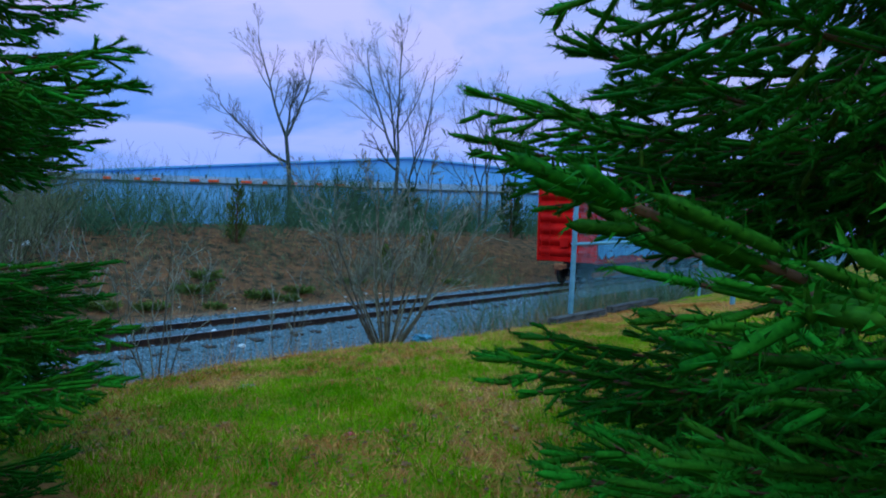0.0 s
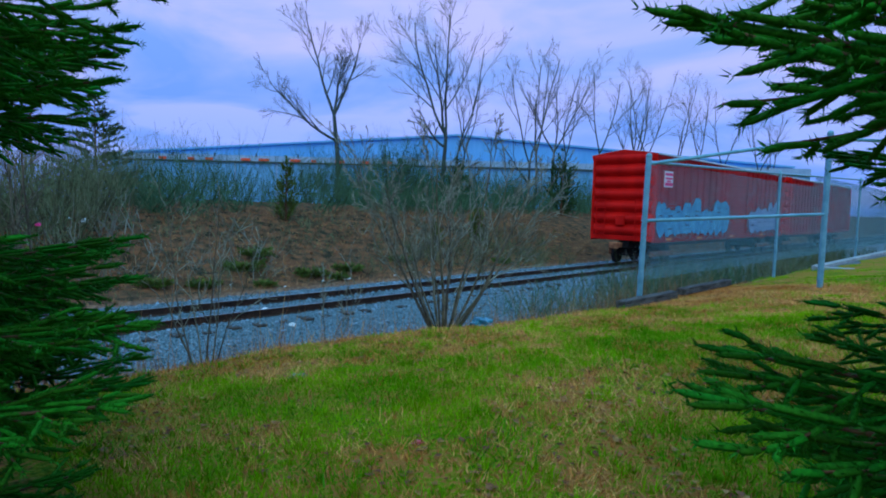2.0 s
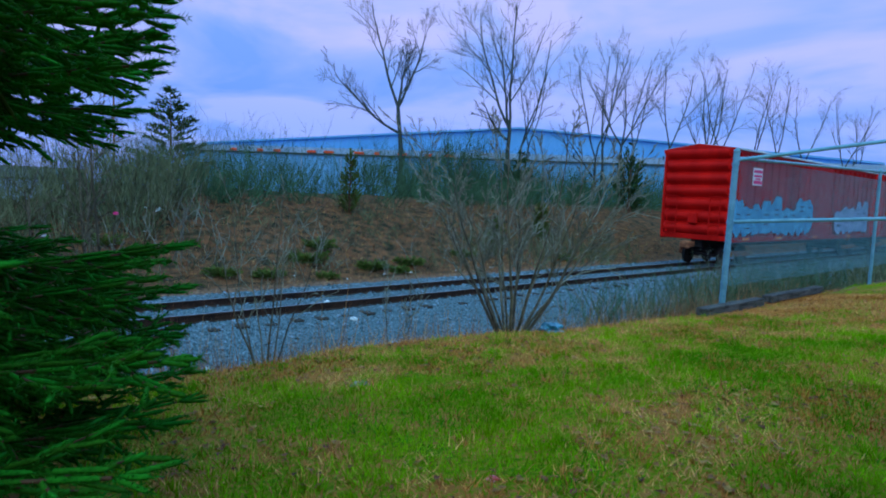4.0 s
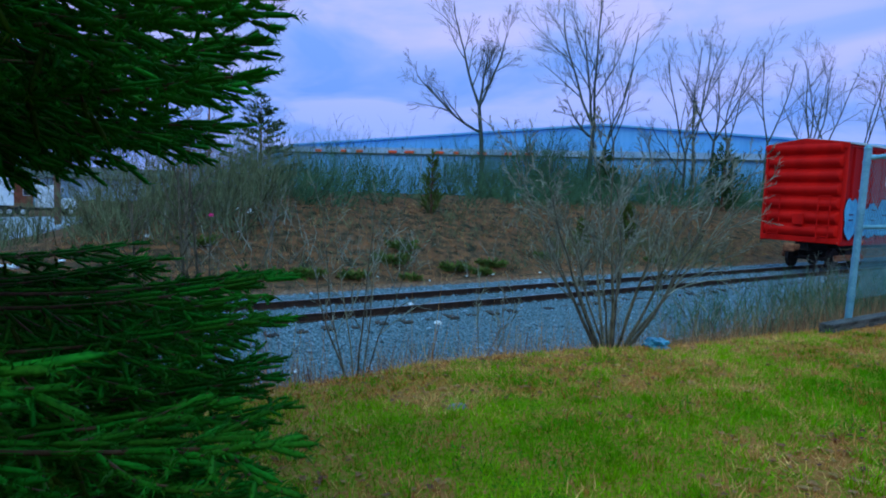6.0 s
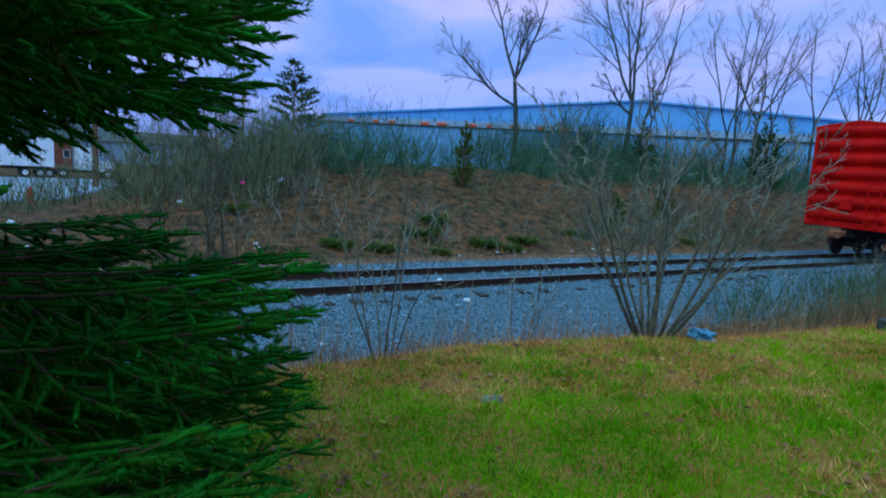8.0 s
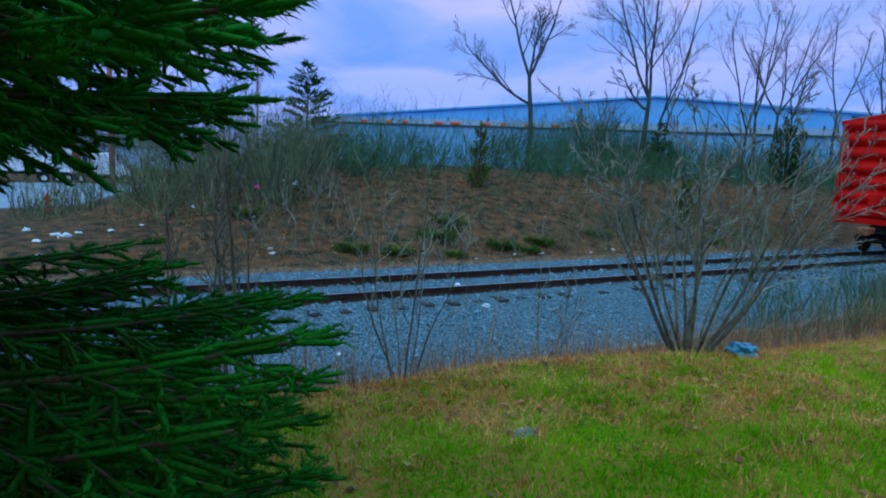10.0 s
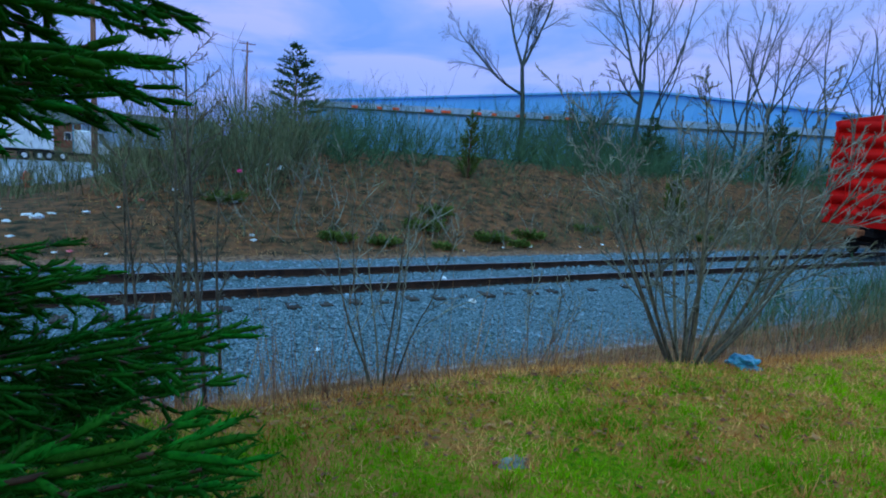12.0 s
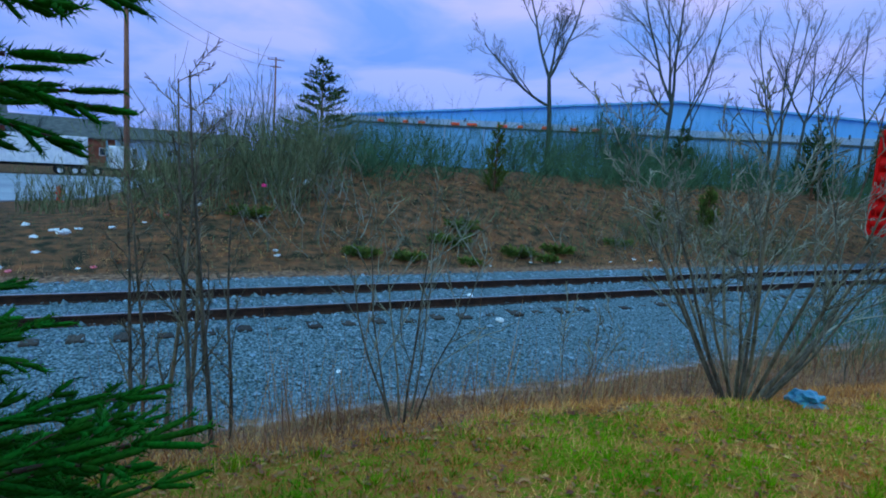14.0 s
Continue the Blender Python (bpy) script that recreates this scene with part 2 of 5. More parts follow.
class Tubes:
    """Gathers many tapered tubes along polylines into one mesh."""

    def __init__(self, sides=4):
        self.sides, self.v, self.f, self.n = sides, [], [], 0
        a = np.arange(sides) * 2 * np.pi / sides
        self.ring = np.stack([np.cos(a), np.sin(a)], 1)

    def add(self, pts, radii):
        p, k = np.asarray(pts, float), self.sides
        d = np.gradient(p, axis=0)
        d /= np.linalg.norm(d, axis=1, keepdims=True) + 1e-9
        ref = np.array([1.0, 0.1, 0.0]) if abs(d[0, 2]) > 0.8 else np.array([0.0, 0.1, 1.0])
        u = np.cross(d, ref)
        u /= np.linalg.norm(u, axis=1, keepdims=True) + 1e-9
        w = np.cross(d, u)
        r = np.asarray(radii, float)[:, None, None]
        ring = p[:, None] + r * (self.ring[None, :, :1] * u[:, None] + self.ring[None, :, 1:] * w[:, None])
        self.v.append(ring.reshape(-1, 3))
        i = np.arange(k)
        j = (i + 1) % k
        for s in range(len(p) - 1):
            b = self.n + s * k
            self.f.append(np.stack([b + i, b + j, b + k + j, b + k + i], 1))
        self.n += len(p) * k

    def mesh(self, name, mat, parent=None, label="", smooth=True):
        return np_mesh(name, np.concatenate(self.v), np.concatenate(self.f), mat, parent, label, smooth)


def unit(v):
    return v / (np.linalg.norm(v) + 1e-9)


def smooth(a, b, x):
    t = min(1.0, max(0.0, (x - a) / (b - a)))
    return t * t * (3 - 2 * t)


# ---- the lie of the land ----
NEAR_Y = (-60, -14, -10, -8.3, -7.6, -7.0, -6.1, -4.6, -3.3, -2.75, -0.75, -0.4, 1.9, 2.3, 3.5, 5.0)
NEAR_Z = (1.5, 1.36, 1.29, 1.14, 1.07, 0.98, 0.62, -0.05, -0.62, -0.68, -0.21, -0.165, -0.165, -0.2, -0.26, -0.22)
HILL_Y = (5, 7, 9, 12, 15, 20, 30, 45, 56, 4000)
HILL_Z = (-0.22, 0.2, 0.85, 1.7, 2.1, 2.3, 2.3, -0.4, -1.55, -1.55)
LOW_Z = (-0.22, 0.02, 0.12, 0.05, -0.15, -0.55, -1.3, -1.55, -1.55, -1.55)


def edge_y(x):
    """Where the lawn ends."""
    return -7.0 - 0.19 * min(5.0, max(0.0, x - 3.8)) + 0.08 * math.sin(1.7 * x)


def gz(x, y):
    """Height of the ground."""
    if y <= 5:
        move = (edge_y(x) + 7.0) * min(1.0, max(0.0, (y + 11.0) / 2.5), max(0.0, (-3.3 - y) / 3.0))
        z = float(np.interp(y - move, NEAR_Y, NEAR_Z))
        rough = 0.035 if (y < -2.9 or y > 3.6) else 0.012
    else:
        s = smooth(-2.0, 9.0, x)
        z = float(np.interp(y, HILL_Y, HILL_Z)) * s + float(np.interp(y, HILL_Y, LOW_Z)) * (1 - s)
        rough = 0.035 + 0.09 * s * smooth(5, 9, y)
    return z + rough * (noise.noise(Vector((x * 0.6, y * 0.6, 3.1))) + 0.4 * noise.noise(Vector((x * 2.1, y * 2.1, 8.2))))


SPRUCE_LEFT, SPRUCE_RIGHT = (-0.43, -9.28), (2.61, -13.58)

# ---- ground, road, lot ----
def ground():
    far_l, far_r = -np.geomspace(8, 2500, 22)[::-1], np.geomspace(44, 2500, 22)
    xs = np.concatenate([far_l, np.arange(-7.5, 43, 0.36), far_r])
    ys = np.concatenate([-np.geomspace(15, 2500, 14)[::-1], np.arange(-14.5, 20, 0.24), np.arange(20, 60, 1.0), np.geomspace(61, 2500, 18)])
    nx, ny = len(xs), len(ys)
    verts = np.array([(x, y, gz(x, y)) for y in ys for x in xs])
    i, j = np.meshgrid(np.arange(nx - 1), np.arange(ny - 1))
    a = (j * nx + i).ravel()
    faces = np.stack([a, a + 1, a + nx + 1, a + nx], 1)
    m = bpy.data.materials.new("ground_cover")
    m.use_nodes = True
    nt = m.node_tree
    N, L = nt.nodes.new, nt.links.new
    b = nt.nodes["Principled BSDF"]
    b.inputs["Roughness"].default_value = 0.9
    b.inputs["Specular IOR Level"].default_value = 0.04
    co = N("ShaderNodeTexCoord")

    def tex(scale, detail=4):
        n = N("ShaderNodeTexNoise")
        n.inputs["Scale"].default_value, n.inputs["Detail"].default_value = scale, detail
        L(co.outputs["Object"], n.inputs["Vector"])
        return n.outputs["Fac"]

    def ramp(fac, *stops):
        r = N("ShaderNodeValToRGB")
        e = r.color_ramp.elements
        for k, (p, c) in enumerate(stops):
            q = e[k] if k < 2 else e.new(p)
            q.position, q.color = p, (*c, 1)
        L(fac, r.inputs[0])
        return r.outputs[0]

    def mixed(f, c1, c2):
        x = N("ShaderNodeMix")
        x.data_type = "RGBA"
        L(f, x.inputs[0])
        L(c1, x.inputs[6])
        L(c2, x.inputs[7])
        return x.outputs[2]

    def mask(name):
        at = N("ShaderNodeAttribute")
        at.attribute_name = name
        s = N("ShaderNodeMath")
        s.operation = "MULTIPLY_ADD"
        L(tex(5, 5), s.inputs[0])
        s.inputs[1].default_value = 1.1
        L(at.outputs["Fac"], s.inputs[2])
        r = N("ShaderNodeMapRange")
        r.inputs[1].default_value, r.inputs[2].default_value = 0.85, 1.25
        L(s.outputs[0], r.inputs[0])
        return r.outputs[0]

    both = N("ShaderNodeMath")
    both.operation = "MULTIPLY_ADD"
    L(tex(30, 6), both.inputs[0])
    both.inputs[1].default_value = 0.75
    half = N("ShaderNodeMath")
    half.operation = "MULTIPLY"
    L(tex(1.6, 5), half.inputs[0])
    half.inputs[1].default_value = 0.62
    L(half.outputs[0], both.inputs[2])
    lawn = ramp(both.outputs[0], (0.50, (0.06, 0.16, 0.003)), (0.76, (0.44, 0.17, 0.045)), (0.64, (0.20, 0.23, 0.008)))
    litter = ramp(tex(9, 6), (0.34, (0.06, 0.038, 0.03)), (0.68, (0.42, 0.23, 0.14)), (0.5, (0.21, 0.11, 0.07)))
    hill = ramp(tex(2.6, 8), (0.34, (0.028, 0.03, 0.018)), (0.68, (0.26, 0.10, 0.045)), (0.5, (0.12, 0.065, 0.036)))
    gravel = ramp(tex(28, 4), (0.38, (0.03, 0.055, 0.065)), (0.68, (0.25, 0.35, 0.42)), (0.52, (0.11, 0.175, 0.205)))
    needles = ramp(tex(30, 4), (0.36, (0.02, 0.015, 0.012)), (0.66, (0.14, 0.09, 0.065)), (0.5, (0.06, 0.04, 0.03)))
    pale = ramp(tex(14, 4), (0.4, (0.30, 0.28, 0.30)), (0.62, (0.5, 0.46, 0.46)), (0.5, (0.4, 0.37, 0.38)))
    col = mixed(mask("w_lawn"), litter, lawn)
    col = mixed(mask("w_hill"), col, hill)
    col = mixed(mask("w_gravel"), col, gravel)
    col = mixed(mask("w_pale"), col, pale)
    col = mixed(mask("w_needles"), col, needles)
    L(col, b.inputs["Base Color"])
    bp = N("ShaderNodeBump")
    bp.inputs["Strength"].default_value, bp.inputs["Distance"].default_value = 0.9, 0.04
    L(tex(22, 5), bp.inputs["Height"])
    L(bp.outputs[0], b.inputs["Normal"])
    ob = np_mesh("ground", verts, faces, m, smooth=True)
    x, y = verts[:, 0], verts[:, 1]

    def put(name, w):
        at = ob.data.attributes.new(name, "FLOAT", "POINT")
        at.data.foreach_set("value", np.clip(w, 0, 1).astype(np.float32))

    edge = np.array([edge_y(a) for a in x])
    put("w_lawn", 0.5 - (y - edge) / 0.6)
    put("w_hill", (y - 3.9) / 0.6)
    put("w_gravel", np.minimum((y + 3.0) / 0.5 + 0.3, (3.9 - y) / 0.6))
    put("w_pale", np.maximum(0.62 - np.abs(y + 3.0 + 0.15 * np.sin(x)) / 0.5, 0.75 - np.hypot((x - 5.0) / 1.3, (y + 7.05) / 0.35)) + np.maximum(0, 0.8 - np.hypot((x - 7.3) / 1.4, (y + 1.4) / 0.9)))
    put("w_needles", 1.3 - np.hypot(x - SPRUCE_LEFT[0] + 0.1, y - SPRUCE_LEFT[1]) / 1.9)
    return tagged(ob, "mown grass, gravel bank and leaf-covered slope", "ground", kind="structure")


ground()


def strip_road():
    """The road and yard beyond the end of the bank, on low ground."""
    bm = bmesh.new()
    cols = []
    for k in range(25):
        f = k / 24
        x = -80 + 100 * f
        y0, y1 = 27.5 + 0.75 * (x + 4) + 6 * f, 64 + 0.2 * x
        y0 = max(14.0, min(y0, 55.0))
        cols.append([bm.verts.new((x, y, max(gz(x, y), -1.5) + 0.05)) for y in np.linspace(y0, y1, 7)])
    for a, c in zip(cols, cols[1:]):
        for q in range(6):
            bm.faces.new((a[q], c[q], c[q + 1], a[q + 1]))
    ob = part("road", bm, M["road"])
    tagged(ob, "pale worn asphalt road and truck yard", "road", kind="structure")
    m = ob.modifiers.new("thick", "SOLIDIFY")
    m.thickness, m.offset = 0.12, -1


strip_road()
lot = part("parking_lot", box(17.8, 60, -40, -8.45, 0.4, 1.28 - 0.2, 0.02), M["asphalt"])
tagged(lot, "dark asphalt lot behind the fence", "pavement", kind="structure")
kerb = part("kerb", box(17.6, 17.8, -40, -8.4, 0.4, 1.17, 0.02), M["concrete"])
tagged(kerb, "pale concrete kerb along the asphalt lot", "kerb", kind="structure")
kerb = part("kerb", box(17.8, 60, -8.45, -8.27, 0.4, 1.17, 0.02), M["concrete"])
tagged(kerb, "pale concrete kerb below the chain-link fence", "kerb", kind="structure")


# ---- railway ----
def railway():
    track = thing("railway_track", (0, 0.75, -0.2), "rusty railway track on tarred wooden sleepers in gravel", "railway track")
    prof = [(-0.068, 0), (0.068, 0), (0.068, 0.012), (0.012, 0.03), (0.012, 0.125), (0.036, 0.135), (0.036, 0.162), (0.03, 0.17), (-0.03, 0.17), (-0.036, 0.162), (-0.036, 0.135), (-0.012, 0.125), (-0.012, 0.03), (-0.068, 0.012)]
    for y in (0.0, 1.5):
        bm = bmesh.new()
        k = len(prof)
        rings = [[bm.verts.new((x, y - 0.75 + a, z + 0.03)) for a, z in prof] for x in (-45, -15, 0, 15, 30, 60, 90)]
        for r, s in zip(rings, rings[1:]):
            for i in range(k):
                f = bm.faces.new((r[i], s[i], s[(i + 1) % k], r[(i + 1) % k]))
                f.material_index = 1 if i == 7 else 0
        part("rail", bm, [M["rail"], M["rail_top"]], track)
    tie = None
    for i in range(150):
        x = -22 + i * 0.56
        if tie is None:
            bm = box(-0.115, 0.115, -1.32, 1.32, -0.13, 0.028, 0.012)
            for v in bm.verts:
                v.co.z += 0.008 * math.sin(7 * v.co.y)
            ob = part("sleeper", bm, M["tie"], track)
            tie = ob.data
        else:
            ob = new("sleeper", tie)
            ob.parent = track
        ob.location = (x + random.uniform(-0.03, 0.03), random.uniform(-0.22, -0.08), random.uniform(-0.02, 0.008))
        ob.rotation_euler = (0, 0, random.uniform(-0.02, 0.02))
    return track


railway()


def scatter_stones(name, n, x0, x1, y0, y1, size, mat, label, lift=0.0):
    """Loose stones lying on the ground: joined jittered octahedra."""
    rng = np.random.default_rng(5)
    base = np.array([(1, 0, 0), (-1, 0, 0), (0, 1, 0), (0, -1, 0), (0, 0, 1), (0, 0, -1)], float)
    tri = np.array([(0, 2, 4), (2, 1, 4), (1, 3, 4), (3, 0, 4), (2, 0, 5), (1, 2, 5), (3, 1, 5), (0, 3, 5)])
    x, y = rng.uniform(x0, x1, n), rng.uniform(y0, y1, n)
    z = np.array([gz(a, b) for a, b in zip(x, y)]) + lift
    s = size * rng.lognormal(0, 0.35, n)
    v = base[None] * rng.uniform(0.55, 1.15, (n, 6, 1)) + rng.normal(0, 0.18, (n, 6, 3))
    v[:, :, 2] *= 0.75
    a = rng.uniform(0, 6.3, n)
    c, d = np.cos(a)[:, None], np.sin(a)[:, None]
    v = np.stack([v[:, :, 0] * c - v[:, :, 1] * d, v[:, :, 0] * d + v[:, :, 1] * c, v[:, :, 2]], 2) * s[:, None, None]
    v += np.stack([x, y, z + s * 0.15], 1)[:, None]
    f = (tri[None] + 6 * np.arange(n)[:, None, None]).reshape(-1, 3)
    return tagged(np_mesh(name, v.reshape(-1, 3), f, mat), label, "gravel", kind="stuff")


scatter_stones("ballast", 16000, -3, 30, -2.75, 3.6, 0.034, M["stone"], "loose blue-grey railway ballast stones")


# ---- boxcars ----
def boxcar(x0, length, label, sprayed):
    """A ribbed red boxcar, its end towards -x; y0..y1 are its sides."""
    y0, y1, z0, z1 = -0.75, 2.25, 1.25, 4.82
    car = thing("boxcar", (x0 + length / 2, 0.75, 0), label, "boxcar", "boxcars on the track")
    o = Matrix.Translation((-x0 - length / 2, -0.75, 0))

    def put(name, bm, mat, parent=car, lab=""):
        bmesh.ops.transform(bm, matrix=o, verts=bm.verts)
        return part(name, bm, mat, parent, lab)

    x1 = x0 + length
    # the sides' shade is put into their darker red; ends get the brighter one
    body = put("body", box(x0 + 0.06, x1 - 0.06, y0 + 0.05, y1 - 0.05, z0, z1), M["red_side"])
    # horizontal corrugations pressed into the end
    for xe, sgn in ((x0 + 0.06, -1), (x1 - 0.06, 1)):
        bm = bmesh.new()
        n = 120
        rows = []
        for k in range(n + 1):
            z = z0 + 0.08 + (z1 - z0 - 0.1) * k / n
            ph = ((z - z0) / 0.52) % 1.0
            d = 0.19 * max(0.0, math.sin(math.pi * (ph - 0.12) / 0.88)) ** 0.65
            rows.append([bm.verts.new((xe + sgn * ((d if 0.03 < abs(f - 0.5) * -1 + 0.5 else 0) + 0.004), y0 + 0.1 + (y1 - y0 - 0.2) * f, z)) for f in (0, 0.04, 0.5, 0.96, 1)])
        for a, b in zip(rows, rows[1:]):
            for q in range(4):
                bm.faces.new((a[q], a[q + 1], b[q + 1], b[q]) if sgn < 0 else (a[q], b[q], b[q + 1], a[q + 1]))
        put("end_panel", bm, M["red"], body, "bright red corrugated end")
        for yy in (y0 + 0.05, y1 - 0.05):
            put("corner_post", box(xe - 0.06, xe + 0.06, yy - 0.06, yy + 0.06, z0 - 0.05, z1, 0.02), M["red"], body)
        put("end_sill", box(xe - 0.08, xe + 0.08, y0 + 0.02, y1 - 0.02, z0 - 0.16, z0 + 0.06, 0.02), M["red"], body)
    # roof, pitched very slightly, with seam ribs
    bm = bmesh.new()
    prof = [(y0 - 0.05, z1), (y0 + 0.5, z1 + 0.09), (0.75, z1 + 0.22), (y1 - 0.5, z1 + 0.09), (y1 + 0.05, z1)]
    lo = [(y1 + 0.05, z1 - 0.05), (y0 - 0.05, z1 - 0.05)]
    r = [[bm.verts.new((x, y, z)) for y, z in prof + lo] for x in (x0 - 0.03, x1 + 0.03)]
    for i in range(7):
        bm.faces.new((r[0][i], r[0][(i + 1) % 7], r[1][(i + 1) % 7], r[1][i]))
    bm.faces.new(r[0][::-1])
    bm.faces.new(r[1])
    roof = put("roof", bm, M["car_roof"], car, "pale galvanised roof")
    for x in np.arange(x0 + 1.2, x1 - 0.5, 1.35):
        bm = bmesh.new()
        for (ya, za), (yb, zb) in zip(prof, prof[1:]):
            add_rod(bm, (x, ya, za + 0.01), (x, yb, zb + 0.01), 0.03, sides=4)
        put("roof_seam", bm, M["car_roof"], roof)
    # gable strip in red under the roof's end
    bm = bmesh.new()
    v = [bm.verts.new((x0 - 0.04, y, z - 0.015)) for y, z in prof] + [bm.verts.new((x0 - 0.04, y1, z1 - 0.2)), bm.verts.new((x0 - 0.04, y0, z1 - 0.2))]
    bm.faces.new(v[::-1])
    put("end_fascia", bm, M["red"], body)
    # side posts and door
    dx0, dx1 = x0 + length * 0.44, x0 + length * 0.60
    for yy, s in ((y0, -1), (y1, 1)):
        for x in np.arange(x0 + 0.55, x1 - 0.3, 0.78):
            if dx0 - 0.2 < x < dx1 + 0.2:
                continue
            put("side_post", box(x - 0.055, x + 0.055, yy - 0.05 * s - 0.085, yy - 0.05 * s + 0.085, z0, z1 - 0.16, 0.012), M["red_side"], body)
        put("top_chord", box(x0, x1, yy - s * 0.05 - 0.045, yy - s * 0.05 + 0.045, z1 - 0.17, z1 - 0.06, 0.012), M["red_side"], body)
        put("side_sill", box(x0, x1, yy - s * 0.05 - 0.04, yy - s * 0.05 + 0.04, z0 - 0.2, z0 + 0.03, 0.012), M["red_side"], body)
        door = put("door", box(dx0, dx1, yy - s * 0.04 - 0.05, yy - s * 0.04 + 0.05, z0 + 0.05, z1 - 0.2, 0.015), M["red_side"], car, "sliding side door in red darkened for shade")
        for z in np.arange(z0 + 0.4, z1 - 0.4, 0.55):
            put("door_rib", box(dx0 + 0.06, dx1 - 0.06, yy + s * 0.01 - 0.025, yy + s * 0.01 + 0.025, z - 0.05, z + 0.05, 0.012), M["red_side"], door)
    # ladder on the end and brake gear
    for yy in (y0 + 0.4, y1 - 0.75):
        lad = put("ladder", rod((x0 - 0.12, yy, z0 - 0.1), (x0 - 0.12, yy, z0 + 1.65), 0.022, sides=6), M["red"], car)
        put("ladder_rail", rod((x0 - 0.12, yy + 0.42, z0 - 0.1), (x0 - 0.12, yy + 0.42, z0 + 1.65), 0.022, sides=6), M["red"], lad)
        for z in np.arange(z0 + 0.1, z0 + 1.7, 0.38):
            put("rung", rod((x0 - 0.12, yy, z), (x0 - 0.12, yy + 0.42, z), 0.016, sides=6), M["red"], lad)
    put("brake_box", box(x0 - 0.2, x0 - 0.03, 0.55, 0.95, z0 + 0.5, z0 + 0.95, 0.03), M["red"])
    put("grab_iron", rod((x0 - 0.1, 0.2, z0 + 0.35), (x0 - 0.1, 1.5, z0 + 0.35), 0.018, sides=6), M["dark_iron"])
    # reporting mark: plain pale bars
    mark = bmesh.new()
    for k in range(9):
        if k != 4:
            add_box(mark, x0 - 0.052, x0 - 0.042, y0 + 0.28 + k * 0.095, y0 + 0.34 + k * 0.095, z1 - 0.3, z1 - 0.2)
    put("lettering_bars", mark, M["white"], body)
    # underframe, trucks and couplers
    put("centre_sill", box(x0 + 0.3, x1 - 0.3, 0.5, 1.0, 0.75, 1.25, 0.02), M["dark_iron"])
    for xe, s in ((x0, -1), (x1, 1)):
        c = put("coupler", box(min(xe, xe + s * 0.55), max(xe, xe + s * 0.55), 0.64, 0.86, 0.78, 1.0, 0.03), M["rust"], car, "rusty knuckle coupler")
        put("knuckle", box(xe + s * 0.6 - 0.13, xe + s * 0.6 + 0.13, 0.55, 0.95, 0.72, 1.04, 0.06), M["rust"], c)
    for xt in (x0 + 2.0, x1 - 2.0):
        tr = put("truck", box(xt - 0.25, xt + 0.25, -0.2, 1.7, 0.45, 0.8, 0.03), M["dark_iron"])
        for yy in (-0.22, 1.72):
            put("side_frame", box(xt - 1.15, xt + 1.15, yy - 0.07, yy + 0.07, 0.38, 0.62, 0.05), M["rust"], tr)
        for xw in (xt - 0.87, xt + 0.87):
            put("axle", rod((xw, -0.2, 0.42), (xw, 1.7, 0.42), 0.08), M["dark_iron"], tr)
            for yy in (0.0, 1.5):
                put("wheel", rod((xw, yy - 0.06, 0.42), (xw, yy + 0.06, 0.42), 0.42, sides=28), M["dark_iron"], tr)
    if sprayed:
        spray(put, body, x0, y0, z0)
    return car


def spray(put, body, x0, y0, z0):
    """Bubble lettering in spray paint, as plain rounded shapes that cannot be read."""
    rng = random.Random(3)
    for a, b, mat, lab in ((0.1, 8.4, "spray_blue", "light blue spray-painted shapes"), (11.8, 16.6, "spray_white", "whitish spray-painted shapes")):
        x = x0 + a
        k = 0
        while x < x0 + b:
            w, h = rng.uniform(0.7, 1.3), rng.uniform(1.1, 1.7)
            n, c = 22, z0 + 0.12 + h / 2
            shapes, lines = bmesh.new(), bmesh.new()
            for bm, grow, yy in ((lines, 0.03, 0.045), (shapes, 0.0, 0.05)):
                vs = []
                for i in range(n):
                    t = 2 * math.pi * i / n
                    r = (abs(math.cos(t)) ** 3.2 + abs(math.sin(t)) ** 3.2) ** (-1 / 3.2) * (1 + 0.1 * math.sin(3 * t + k) + 0.06 * math.sin(7 * t + 2 * k))
                    vs.append(bm.verts.new((x + w / 2 + (w * 0.56 + grow) * r * math.cos(t), y0 - yy + 0.004 * (k % 2), c + (h * 0.5 + grow) * r * math.sin(t))))
                bm.faces.new(vs)
            for q in range(2):
                zz = c + rng.uniform(-0.3, 0.3) * h
                add_box(lines, x + w * 0.3, x + w * 0.7, y0 - 0.06, y0 - 0.056, zz, zz + 0.06)
            s = put("spray_paint", shapes, M[mat], body, lab)
            put("spray_outline", lines, M["spray_dark"], body)
            x += w * 0.92
            k += 1
    for xx in (1.2, 4.6, 9.0, 14.0):
        put("reflector", box(x0 + xx, x0 + xx + 0.6, y0 - 0.012, y0 + 0.0, z0 - 0.12, z0 - 0.02), M["orange"], body, "orange reflector strip")


boxcar(25.2, 18.4, "red boxcar with corrugated end and light blue spray paint", True)
boxcar(45.0, 18.4, "red boxcar coupled behind another", False)


